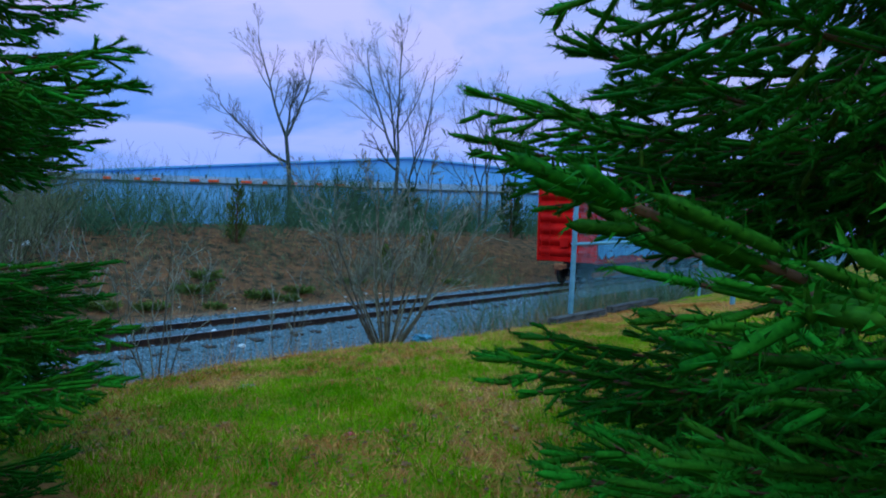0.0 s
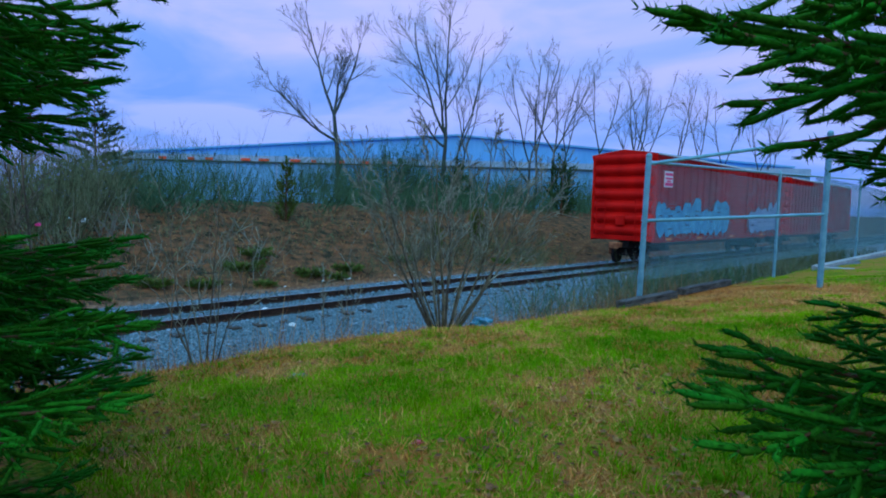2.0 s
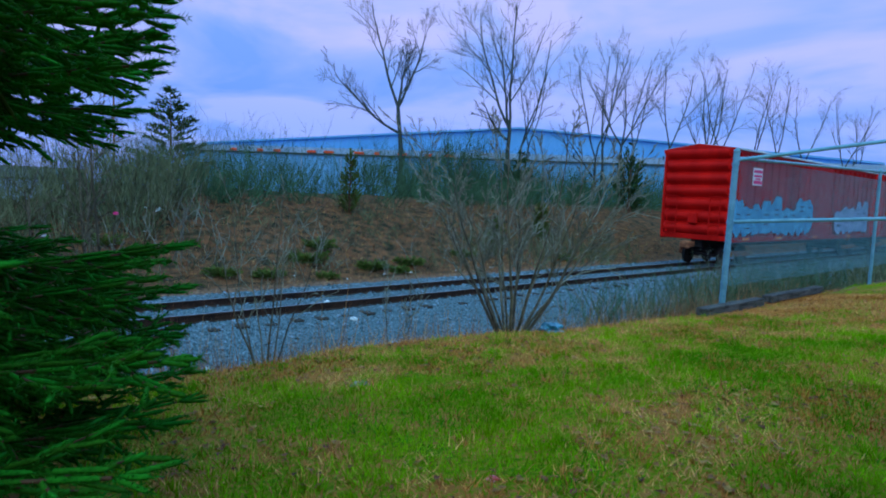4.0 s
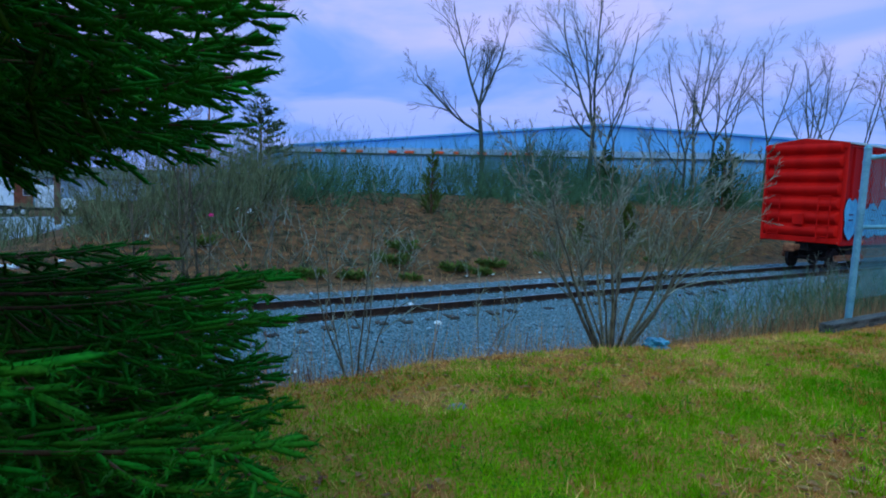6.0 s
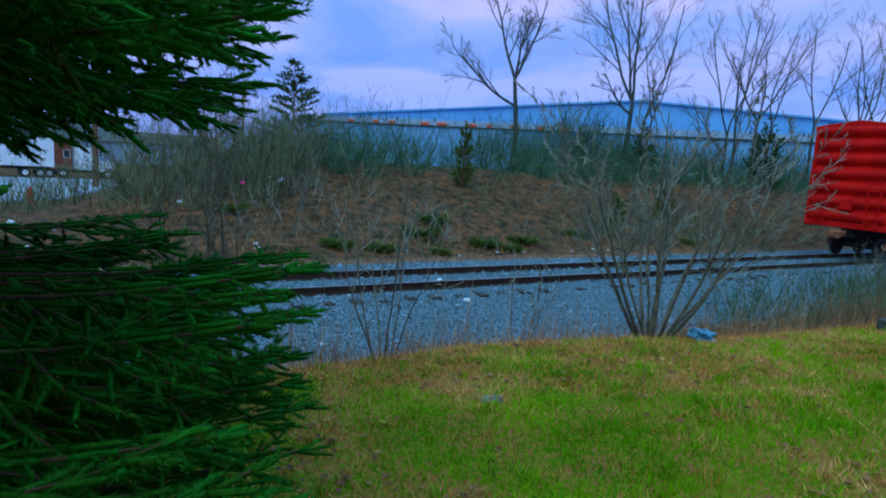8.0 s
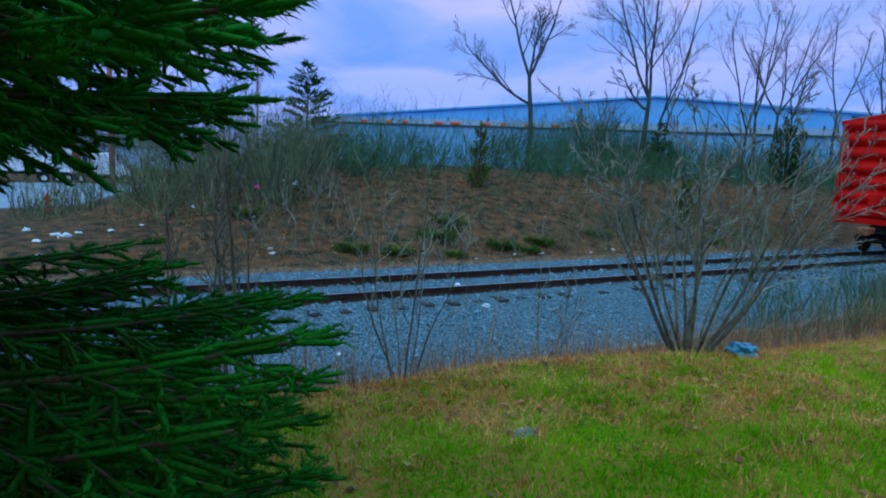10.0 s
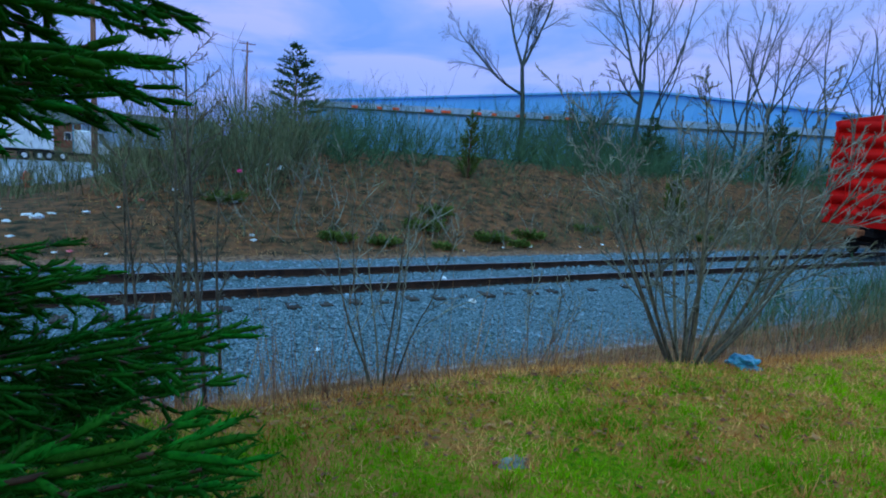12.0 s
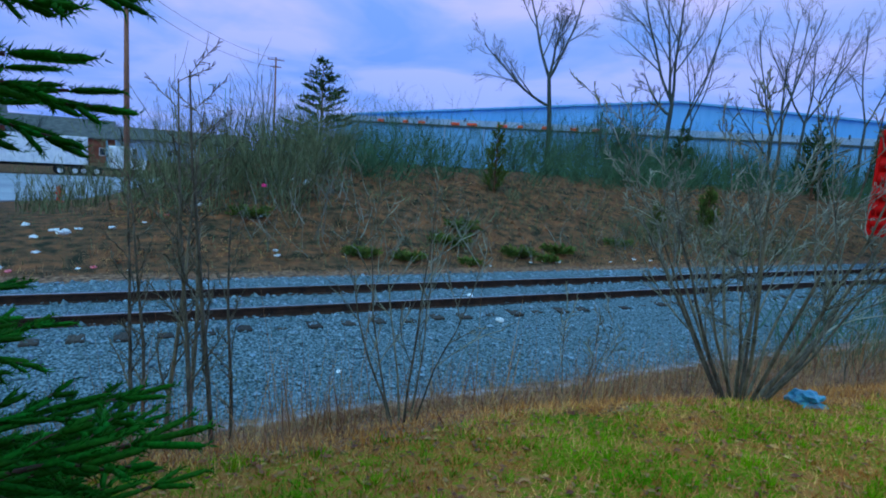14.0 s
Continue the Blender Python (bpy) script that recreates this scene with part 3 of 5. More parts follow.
# ---- chain-link fence ----
def fence():
    f = thing("chain_link_fence", (9.35, -7.91, 1.1), "galvanised chain-link fence with pipe posts and rails", "fence")
    o = Matrix.Translation((-9.35, 7.91, -1.1))

    def put(name, bm, mat, parent=f, lab=""):
        bmesh.ops.transform(bm, matrix=o, verts=bm.verts)
        return part(name, bm, mat, parent, lab, smooth=False)

    p1, p2 = (9.35, -7.91), (12.0, -9.7)
    top = 3.22
    post = put("corner_post", rod((*p1, 0.9), (p1[0] + 0.1, p1[1], top), 0.042, sides=12), M["galv"])
    cap = bmesh.new()
    bmesh.ops.create_uvsphere(cap, u_segments=10, v_segments=6, radius=0.047, matrix=Matrix.Translation((p1[0] + 0.1, p1[1], top)))
    put("post_cap", cap, M["galv"], post)
    for z in (1.4, 1.85, 2.25, 2.7, 3.05):
        xx = p1[0] + 0.1 * (z - 0.9) / 2.32
        put("tension_band", rod((xx, p1[1], z - 0.015), (xx, p1[1], z + 0.015), 0.05, sides=12), M["galv"], post)
    gate = put("gate_post", rod((*p2, 0.9), (*p2, 3.7), 0.045, sides=12), M["galv"])
    cap = bmesh.new()
    bmesh.ops.create_uvsphere(cap, u_segments=10, v_segments=6, radius=0.052, matrix=Matrix.Translation((*p2, 3.7)))
    put("post_cap", cap, M["galv"], gate)
    d = Vector((p2[0] - p1[0], p2[1] - p1[1], 0))
    e = Vector((*p1, 0)) + d * 2.2
    put("brace_rail", rod((p1[0] + 0.09, p1[1], 3.1), (p2[0], p2[1], 3.62), 0.027), M["galv"])
    put("brace_rail", rod((p2[0], p2[1], 3.62), (e.x, e.y, 3.66), 0.027), M["galv"])
    put("brace_rail", rod((p1[0] + 0.06, p1[1], 2.25), (p2[0], p2[1], 2.42), 0.027), M["galv"])
    x_end = 34.0
    put("top_rail", rod((p1[0] + 0.1, -7.91, 3.13), (16.0, -7.91, 3.32), 0.024), M["galv"])
    put("top_rail", rod((16.0, -7.91, 3.32), (25.0, -7.91, 3.62), 0.024), M["galv"])
    put("top_rail", rod((25.0, -7.91, 3.62), (x_end, -7.91, 3.75), 0.024), M["galv"])
    for x, zt in ((16.0, 3.34), (25.0, 3.64), (33.9, 3.76)):
        line = put("line_post", rod((x, -7.93, 0.85), (x, -7.93, zt), 0.033, sides=10), M["galv"])
        put("post_cap", rod((x, -7.93, zt), (x, -7.93, zt + 0.05), 0.04, 0.015, sides=10), M["galv"], line)
    # woven wire: two families of diagonals clipped to the panel
    t = Tubes(3)
    s = 0.072
    z_of = lambda x: float(np.interp(x, (9.4, 16, 25, 34), (3.12, 3.31, 3.61, 3.74)))
    zb_of = lambda x: float(np.interp(x, (9.4, 16, 34), (1.12, 1.05, 1.1)))
    for k in range(int((x_end - 9.4 + 3) / s)):
        for sgn in (1, -1):
            pts = []
            xs = 9.4 - (3 if sgn > 0 else 0) + k * s
            for q in np.linspace(0, 2.7, 10):
                x, z = xs + sgn * q * 0.82, 1.04 + q
                if 9.44 < x < x_end and zb_of(x) < z < z_of(x) + 0.02:
                    pts.append((x - 9.35, -0.0 + 0.006 * sgn, z - 1.1))
            if len(pts) > 1:
                t.add([pts[0], pts[-1]], [0.0031, 0.0031])
    t.mesh("wire_mesh", M["wire"], f, "diamond-woven galvanised wire", smooth=False)["kind"] = "stuff"
    sign = put("warning_sign", box(9.98, 10.28, -7.935, -7.925, 2.78, 3.03), M["white"], f, "small white sign with pink bars")
    bars = bmesh.new()
    for z0, z1, x0, x1 in ((2.96, 3.0, 9.99, 10.26), (2.9, 2.93, 10.0, 10.25), (2.80, 2.85, 9.99, 10.26), (2.86, 2.885, 10.05, 10.2)):
        add_box(bars, x0, x1, -7.941, -7.936, z0, z1)
    put("sign_bars", bars, M["magenta"], sign)
    return f


fence()


def timber(x0, x1, y, z, sx, label):
    bm = box(x0, x1, y - 0.075, y + 0.075, z - 0.03, z + sx, 0.008)
    bmesh.ops.subdivide_edges(bm, edges=[e for e in bm.edges if abs(e.verts[0].co.x - e.verts[1].co.x) > 0.5], cuts=12)
    for v in bm.verts:
        v.co += Vector((0, noise.noise(v.co * 3), noise.noise(v.co * 3 + Vector((5, 0, 0))))) * 0.007
    return tagged(part("landscape_timber", bm, M["timber"]), label, "timber", "timbers under the fence")


timber(8.6, 10.4, -8.0, 1.03, 0.09, "old split railway sleeper lying under the fence")
timber(10.7, 12.9, -7.98, 1.05, 0.08, "weathered grey landscape timber under the fence")

# ---- spruces ----
CLEAR_A, CLEAR_B = np.array((0.2, -13.0, 2.43)), np.array((1.62, -10.1, 2.61))


def off_path(p):
    """Distance of points from the footway between the two spruces, at eye height."""
    p = np.atleast_2d(p)
    d = CLEAR_B - CLEAR_A
    t = np.clip((p - CLEAR_A) @ d / (d @ d), 0, 1)
    return np.linalg.norm(p - CLEAR_A - t[:, None] * d, axis=1)


def along_axes(p0, p1):
    """Unit direction, two cross directions and length for many short axes."""
    d = p1 - p0
    ln = np.linalg.norm(d, axis=1, keepdims=True) + 1e-9
    d = d / ln
    ref = np.where(np.abs(d[:, 2:3]) > 0.85, np.array([[1.0, 0, 0]]), np.array([[0, 0, 1.0]]))
    u = np.cross(d, ref)
    u /= np.linalg.norm(u, axis=1, keepdims=True)
    return d, u, np.cross(u, d), ln


def brush_mesh(name, segs, radius, needles, length, width, mat, parent, base, rng, label):
    """Plump shoots: a slim body on each, bristling with short forward needles."""
    p0, p1 = np.array([s[0] for s in segs]), np.array([s[1] for s in segs])
    d, u, w, ln = along_axes(p0, p1)
    n = len(segs)
    rings = [p0 + d * ln * f + radius * (u * math.cos(k * 1.5708) + w * math.sin(k * 1.5708)) for f in (0.2, 0.8) for k in range(4)]
    body = np.stack([p0, *rings, p1], 1) - base
    one = []
    for k in range(4):
        q = (k + 1) % 4
        one += [(0, 1 + q, 1 + k), (1 + k, 1 + q, 5 + q), (1 + k, 5 + q, 5 + k), (5 + k, 5 + q, 9)]
    f1 = ((np.arange(n) * 10)[:, None, None] + np.array(one)[None]).reshape(-1, 3)
    count = np.maximum(4, (needles * ln[:, 0] / 0.1).astype(int))
    i = np.repeat(np.arange(n), count)
    m = len(i)
    t = 1.04 * rng.random((m, 1)) ** 0.85
    a = rng.uniform(0, 2 * np.pi, (m, 1))
    out = u[i] * np.cos(a) + w[i] * np.sin(a)
    way = out * 0.8 + d[i] * rng.uniform(0.45, 1.0, (m, 1)) + np.array([0, 0, 0.1])
    way /= np.linalg.norm(way, axis=1, keepdims=True)
    root = p0[i] + d[i] * t * ln[i] + out * radius * 0.4
    side = np.cross(way, d[i] + rng.normal(0, 0.4, (m, 3)))
    side *= width / 2 / (np.linalg.norm(side, axis=1, keepdims=True) + 1e-9)
    v2 = np.stack([root - side, root + side, root + way * length * rng.uniform(0.7, 1.25, (m, 1))], 1) - base
    verts = np.concatenate([body.reshape(-1, 3), v2.reshape(-1, 3)])
    faces = np.concatenate([f1, np.arange(3 * m).reshape(-1, 3) + n * 10])
    ob = np_mesh(name, verts, faces, mat, parent, label, smooth=True)
    ob["kind"] = "stuff"
    return ob


class Bough:
    """Collects the limbs, twigs and shoots of one spruce."""

    def __init__(self, tree, base, seed):
        self.tree, self.base, self.rng = tree, base, np.random.default_rng(seed)
        self.twigs, self.fresh, self.old, self.back = Tubes(3), [], [], []

    def clad(self, pts, full, outer):
        pool = (self.fresh if outer else self.old) if full else self.back
        pool += [(a, b) for a, b in zip(pts, pts[1:])]

    def grow(self, az, ha, ln, drop, up, full=True, clear=True):
        """az in degrees, ha the height on the trunk, ln the reach, drop and up the sag of the limb and the lift of its tip."""
        rng, a = self.rng, math.radians(az)
        out, side = np.array((math.cos(a), math.sin(a), 0.0)), np.array((-math.sin(a), math.cos(a), 0.0))
        s = np.linspace(0, 1, 17)
        z = ha - drop * np.sin(np.clip(s * 1.12, 0, 1) * np.pi / 2) + up * (np.clip(s - 0.55, 0, 1) / 0.45) ** 1.6
        bend = rng.uniform(-0.1, 0.1) if clear else 0.0
        p = self.base * (1, 1, 0) + out * (0.06 + (ln - 0.06) * s)[:, None] + side * (bend * ln * s**2)[:, None] + np.array([0, 0, 1]) * z[:, None]
        if clear:
            bad = np.where(off_path(p) < 0.36)[0]
            if len(bad):
                if bad[0] < 8:
                    return
                p, s = p[: bad[0]], s[: bad[0]]
        limb = Tubes(6)
        limb.add(p - self.base, 0.0095 * (1 - 0.8 * s) * ln / 2 + 0.0015)
        limb.mesh("branch", M["twig"], self.tree)
        at = lambda f: np.array([np.interp(f, s, p[:, m]) for m in range(3)])
        q, k = 0.2, 0
        while q < s[-1] * 0.97:
            root = at(q)
            fwd = unit(at(min(s[-1], q + 0.05)) - at(q - 0.04))
            for sg in (1, -1):
                l2 = ln * 0.27 * (1 - q) ** 0.55 * min(1.0, 0.4 + 1.4 * q) * rng.uniform(0.65, 1.15) + 0.05
                hang = -1.1 * (1 - q) ** 1.1 + rng.uniform(-0.55, 0.3)
                d2 = unit(fwd * rng.uniform(0.7, 1.0) + sg * side * rng.uniform(0.5, 0.9) + np.array([0, 0, hang]))
                g = np.linspace(0, 1, 5)[:, None]
                pts = root + d2 * l2 * g + np.array([0, 0, l2]) * (0.28 * g**2 - 0.2 * g) + fwd * 0.12 * l2 * g**2
                if clear and off_path(pts).min() < 0.26:
                    continue
                self.spray(pts, d2, l2, q, full)
            # older growth hanging under the limb
            k += 1
            if full and q < 0.85:
                l2 = rng.uniform(0.1, 0.3) * (1.1 - q) * ln / 2
                d2 = unit(np.array([0, 0, -1.0]) + fwd * 0.35 + side * rng.uniform(-0.4, 0.4))
                pts = root + d2 * l2 * np.linspace(0, 1, 4)[:, None]
                if not clear or off_path(pts).min() > 0.3:
                    self.spray(pts, d2, l2, min(q, 0.3), full)
            q += (0.1 if full else 0.24) / ln * rng.uniform(0.8, 1.25)
        top = [m for m in range(len(s)) if s[m] > 0.3]
        self.clad(p[top], full, True)
        self.clad(p[top] + side * 0.012 + np.array([0, 0, 0.01]), full, True)
        tip, fwd = p[-1], unit(p[-1] - p[-3])
        for sg in (-1, 0, 1) if full else (0,):
            self.clad([tip, tip + unit(fwd + sg * side * 0.6) * rng.uniform(0.07, 0.12)], full, True)

    def spray(self, pts, d2, l2, q, full):
        rng = self.rng
        self.twigs.add(pts[::2] - self.base, np.linspace(0.0035, 0.002, len(pts[::2])))
        self.clad(pts[1:] if q < 0.35 else pts, full, q > 0.42)
        e3 = unit(np.cross(d2, (0, 0, 1)) + 1e-6)
        t3, k3 = 0.03, int(rng.integers(2))
        while t3 < l2 * 0.95:
            f3 = t3 / l2
            r3 = np.array([np.interp(f3, np.linspace(0, 1, len(pts)), pts[:, m]) for m in range(3)])
            sg3 = 1 if k3 % 2 else -1
            l3 = (0.075 * (1 - f3) + 0.05) * rng.uniform(0.65, 1.3)
            d3 = unit(d2 + sg3 * e3 * rng.uniform(0.5, 0.85) + np.array([0, 0, rng.uniform(-0.35, 0.3) - 0.45 * (1 - q) ** 2]))
            self.clad([r3, r3 + d3 * l3], full, q > 0.42 or (f3 > 0.6 and q > 0.3))
            t3 += (0.044 if full else 0.14) * rng.uniform(0.8, 1.2)
            k3 += 1


def spruce(c, z0, height, bands, single, faces, width, seed, label):
    """bands: (lowest, highest, boughs, reach low, reach high, sag low, sag high, tip lift); single: boughs set one by one; faces, width: middle and half width in degrees of the side grown in full."""
    base = np.array((c[0], c[1], z0))
    tree = thing("spruce_tree", base, label, "spruce tree", "spruces beside the path")
    trunk = Tubes(10)
    trunk.add([(0, 0, -0.15), (0, 0, 0.3), (0.02, 0, 1.5), (0, 0.02, height * 0.6), (0, 0, height)], [0.19, 0.15, 0.125, 0.07, 0.01])
    trunk.mesh("trunk", M["spruce_bark"], tree)
    b = Bough(tree, base, seed)
    k = 0
    for lo, hi, n, r0, r1, d0, d1, up in bands:
        for i in range(n):
            f = (i + 0.5) / n
            az = (k * 137.5 + b.rng.uniform(-14, 14)) % 360
            k += 1
            full = abs((az - faces + 180) % 360 - 180) < width and lo < 4.3
            ln = (r0 + (r1 - r0) * f) * b.rng.uniform(0.91, 1.0)
            b.grow(az, lo + (hi - lo) * f, ln, (d0 + (d1 - d0) * f) * b.rng.uniform(0.85, 1.15), up * b.rng.uniform(0.5, 1.3), full)
    for az, ha, ln, drop, up in single:
        b.grow(az, ha, ln, drop, up, True, False)
    b.twigs.mesh("fine_growth", M["twig"], tree, "brown twigs")["kind"] = "stuff"
    brush_mesh("needles", b.fresh, 0.0058, 42, 0.0165, 0.0034, M["needle"], tree, base, b.rng, "plump blue-green needled shoots")
    brush_mesh("inner_needles", b.old, 0.0055, 26, 0.018, 0.0042, M["needle_old"], tree, base, b.rng, "olive older needles near the trunk")
    brush_mesh("back_needles", b.back, 0.022, 8, 0.034, 0.014, M["needle"], tree, base, b.rng, "blue-green needles")
    return tree


TOP = (4.4, 6.4, 30, 1.75, 0.4, 0.45, 0.0, 0.1)
spruce(SPRUCE_LEFT, gz(*SPRUCE_LEFT), 6.6, [(1.4, 2.6, 100, 1.85, 2.0, 0.1, 0.36, 0.08), (2.62, 2.8, 6, 1.1, 1.2, 0.3, 0.3, 0.05), (3.0, 3.95, 64, 1.88, 2.0, 0.36, 0.44, 0.14), (3.95, 4.4, 16, 2.0, 1.9, 0.42, 0.42, 0.1), TOP], [(2, 2.42, 2.04, 0.3, 0.06), (-8, 2.3, 2.0, 0.28, 0.06), (12, 2.35, 2.06, 0.3, 0.06), (-3, 2.1, 2.02, 0.25, 0.05), (6, 1.95, 2.08, 0.2, 0.05), (-14, 2.15, 1.96, 0.25, 0.06), (18, 2.15, 2.05, 0.25, 0.05), (8, 3.12, 2.08, 0.34, 0.12), (3, 3.25, 1.98, 0.36, 0.12), (-16, 3.1, 1.92, 0.38, 0.14), (-26, 3.0, 1.93, 0.38, 0.1), (-30, 3.08, 2.0, 0.36, 0.12), (-39, 3.15, 2.13, 0.4, 0.1), (-34, 3.3, 2.08, 0.42, 0.12), (-48, 3.12, 2.12, 0.4, 0.1), (-35, 2.3, 2.08, 0.28, 0.06), (-42, 2.15, 2.12, 0.25, 0.06), (-28, 2.0, 1.98, 0.2, 0.05), (-60, 2.6, 1.9, 0.3, 0.05), (-75, 2.66, 1.9, 0.3, 0.05), (-92, 2.6, 1.9, 0.3, 0.05), (-10, 3.05, 1.85, 0.42, 0.04), (25, 2.4, 2.0, 0.3, 0.05), (34, 2.3, 1.95, 0.28, 0.05), (15, 2.2, 2.1, 0.26, 0.06), (9, 2.2, 2.1, 0.28, 0.05), (0, 1.8, 2.08, 0.16, 0.05), (14, 1.75, 2.1, 0.14, 0.05), (-7, 1.75, 2.04, 0.14, 0.05), (22, 1.95, 2.05, 0.2, 0.05), (14, 3.05, 2.0, 0.42, 0.06), (22, 3.1, 1.95, 0.42, 0.06), (18, 3.3, 2.05, 0.42, 0.1), (31, 3.0, 1.8, 0.4, 0.05), (12, 3.35, 2.1, 0.42, 0.12), (26, 3.25, 1.9, 0.4, 0.08), (5, 3.08, 1.9, 0.42, 0.05)], -40, 92, 11, "tall green spruce with drooping layered branches")
spruce(SPRUCE_RIGHT, gz(*SPRUCE_RIGHT), 6.6, [(1.4, 2.42, 84, 1.75, 2.05, 0.1, 0.3, 0.08), (2.75, 3.7, 70, 1.95, 2.05, 0.3, 0.36, 0.16), (3.7, 4.4, 20, 1.9, 1.75, 0.36, 0.36, 0.1), TOP], [(147, 2.72, 2.13, 0.46, 0.2), (156, 2.7, 1.95, 0.38, 0.12), (138, 2.62, 1.85, 0.34, 0.1), (150, 2.5, 1.9, 0.3, 0.1), (143, 2.38, 1.9, 0.25, 0.08), (134, 2.5, 1.75, 0.3, 0.08), (164, 2.55, 1.9, 0.32, 0.1), (120, 2.9, 2.09, 0.4, 0.14), (116.5, 2.98, 2.1, 0.4, 0.19), (113, 2.96, 1.95, 0.36, 0.16), (105, 2.9, 1.9, 0.34, 0.14), (97, 3.0, 1.9, 0.36, 0.14), (119.5, 2.32, 2.02, 0.26, 0.08), (110, 2.3, 1.97, 0.28, 0.08), (103, 2.2, 1.95, 0.24, 0.08)], 135, 62, 23, "dark blue-green spruce beside the grass path")


# ---- bare trees ----
class Wood:
    """Grows bare branches by forking; thick and thin tubes kept apart."""

    def __init__(self, seed, least=0.0095):
        self.rng, self.thick, self.thin, self.least = np.random.default_rng(seed), Tubes(7), Tubes(3), least

    def limb(self, p, d, length, r0, r1, bend=None, steps=6, wob=0.07, up=0.16):
        """A limb that bends towards a direction; returns its points."""
        pts, d = [np.array(p, float)], unit(np.array(d, float))
        goal = unit(np.array(bend, float)) if bend is not None else np.array((0, 0, 1.0))
        for k in range(steps):
            d = unit(d + goal * up + self.rng.normal(0, wob, 3))
            pts.append(pts[-1] + d * length / steps)
        r = np.linspace(r0, r1, steps + 1)
        (self.thick if r0 > 0.03 else self.thin).add(pts, r)
        return np.array(pts), r

    def fork(self, pts, r, depth, spread=0.75, many=4, shrink=0.58, start=0.3):
        length = np.linalg.norm(np.diff(pts, axis=0), axis=1).sum()
        for k in range(many):
            f = start + (1 - start) * (k + self.rng.uniform(0.2, 0.9)) / many
            x = f * (len(pts) - 1)
            i = min(int(x), len(pts) - 2)
            p = pts[i] + (pts[i + 1] - pts[i]) * (x - i)
            d = unit(pts[i + 1] - pts[i])
            side = unit(np.cross(d, self.rng.normal(0, 1, 3)))
            ln = length * shrink * self.rng.uniform(0.55, 1.15) * (1.15 - 0.55 * f)
            rr = max(self.least, float(np.interp(x, range(len(r)), r)) * 0.6)
            q, s = self.limb(p, d + side * spread * self.rng.uniform(0.7, 1.3), ln, rr, max(self.least * 0.7, rr * 0.35), steps=4 if depth > 1 else 3, wob=0.13, up=0.05)
            if depth > 1:
                self.fork(q, s, depth - 1, spread, many, shrink, 0.2)

    def finish(self, tree, thick, thin):
        if self.thick.v:
            self.thick.mesh("trunk", thick, tree)
        if self.thin.v:
            self.thin.mesh("fine_growth", thin, tree)["kind"] = "stuff"


RIGHT = np.array((0.8, -0.6, 0.0))


def lean(deg, depth=0.0):
    a = math.radians(deg)
    return RIGHT * math.sin(a) + np.array((0.6, 0.8, 0)) * depth + np.array((0, 0, math.cos(a)))


def bare_tree(x, y, trunk, limbs, seed, label, r=0.19, many=7, depth=3, tilt=0.0):
    """trunk: its length up to the fork; limbs: (fraction of the trunk, lean in degrees, length)."""
    z = gz(x, y)
    tree = thing("bare_tree", (x, y, z), label, "tree", "bare trees behind the track")
    w = Wood(seed)
    pts, rr = w.limb((0, 0, -0.1), lean(tilt), trunk, r, r * 0.62, steps=7, wob=0.03)
    for f, deg, ln in limbs:
        i = min(len(pts) - 1, int(round(f * (len(pts) - 1))))
        q, s = w.limb(pts[i], lean(deg, w.rng.uniform(-0.3, 0.3)), ln, r * 0.5, 0.03, bend=lean(deg * 0.25), steps=9, wob=0.08)
        w.fork(q, s, depth, 0.62, many, 0.56, 0.15)
    w.finish(tree, M["bark_far"], M["bark_far"])
    return tree


bare_tree(27.3, 24.3, 6.6, [(0.72, -72, 6.2), (1.0, -24, 7.6), (1.0, 30, 5.6), (1.0, 8, 4.2)], 31, "tall leafless tree forking into upswept limbs", 0.21)
bare_tree(35.2, 21.5, 5.6, [(1.0, -30, 9.6), (1.0, 10, 9.4), (0.86, -62, 3.5), (1.0, -10, 7.5)], 32, "leafless tree splitting low into several stems", 0.22)
bare_tree(36.2, 21.2, 4.4, [(1.0, 16, 8.2), (1.0, 30, 6.0)], 33, "slim leafless tree leaning from a neighbour", 0.13, 4)
row = [(44.6, 20, 4, [(1, -24, 8), (1, 6, 10), (0.6, -40, 5)], 3, 0.15), (46.2, 20.5, 5, [(1, 14, 8.5), (1, -8, 8)], 5, 0.15), (49.8, 21, 5.5, [(1, -32, 7.5), (1, 34, 7.5), (1, 4, 6)], 0, 0.17), (53.5, 22, 5.5, [(1, -12, 8), (1, 18, 7)], -3, 0.14), (58.0, 21, 6, [(1, -10, 9), (1, 24, 8)], 4, 0.16), (60.5, 20, 5, [(1, 32, 10.5), (1, 12, 6)], 24, 0.17), (66.0, 21, 6, [(1, -6, 9.5), (1, 30, 8.5), (0.8, -40, 6)], 3, 0.18), (72.0, 22, 6.5, [(1, -24, 9), (1, 20, 9)], -4, 0.17), (79.0, 22, 6, [(1, -15, 9), (1, 22, 10)], 6, 0.18), (88.0, 22, 7, [(1, -20, 9), (1, 15, 9.5)], -5, 0.18), (99.0, 23, 7, [(1, -25, 10), (1, 20, 10)], 3, 0.19), (112.0, 22, 7, [(1, -18, 10), (1, 22, 9.5)], 0, 0.2), (41.0, 25, 5, [(1, -18, 6), (1, 15, 6)], 2, 0.11), (128.0, 24, 7, [(1, -18, 10), (1, 22, 10)], 3, 0.2)]
for n, (x, y, h, limbs, tilt, r) in enumerate(row):
    bare_tree(x, y, h, limbs, 50 + n, "slender leafless tree in a row behind the track", r, 5, 3, tilt)


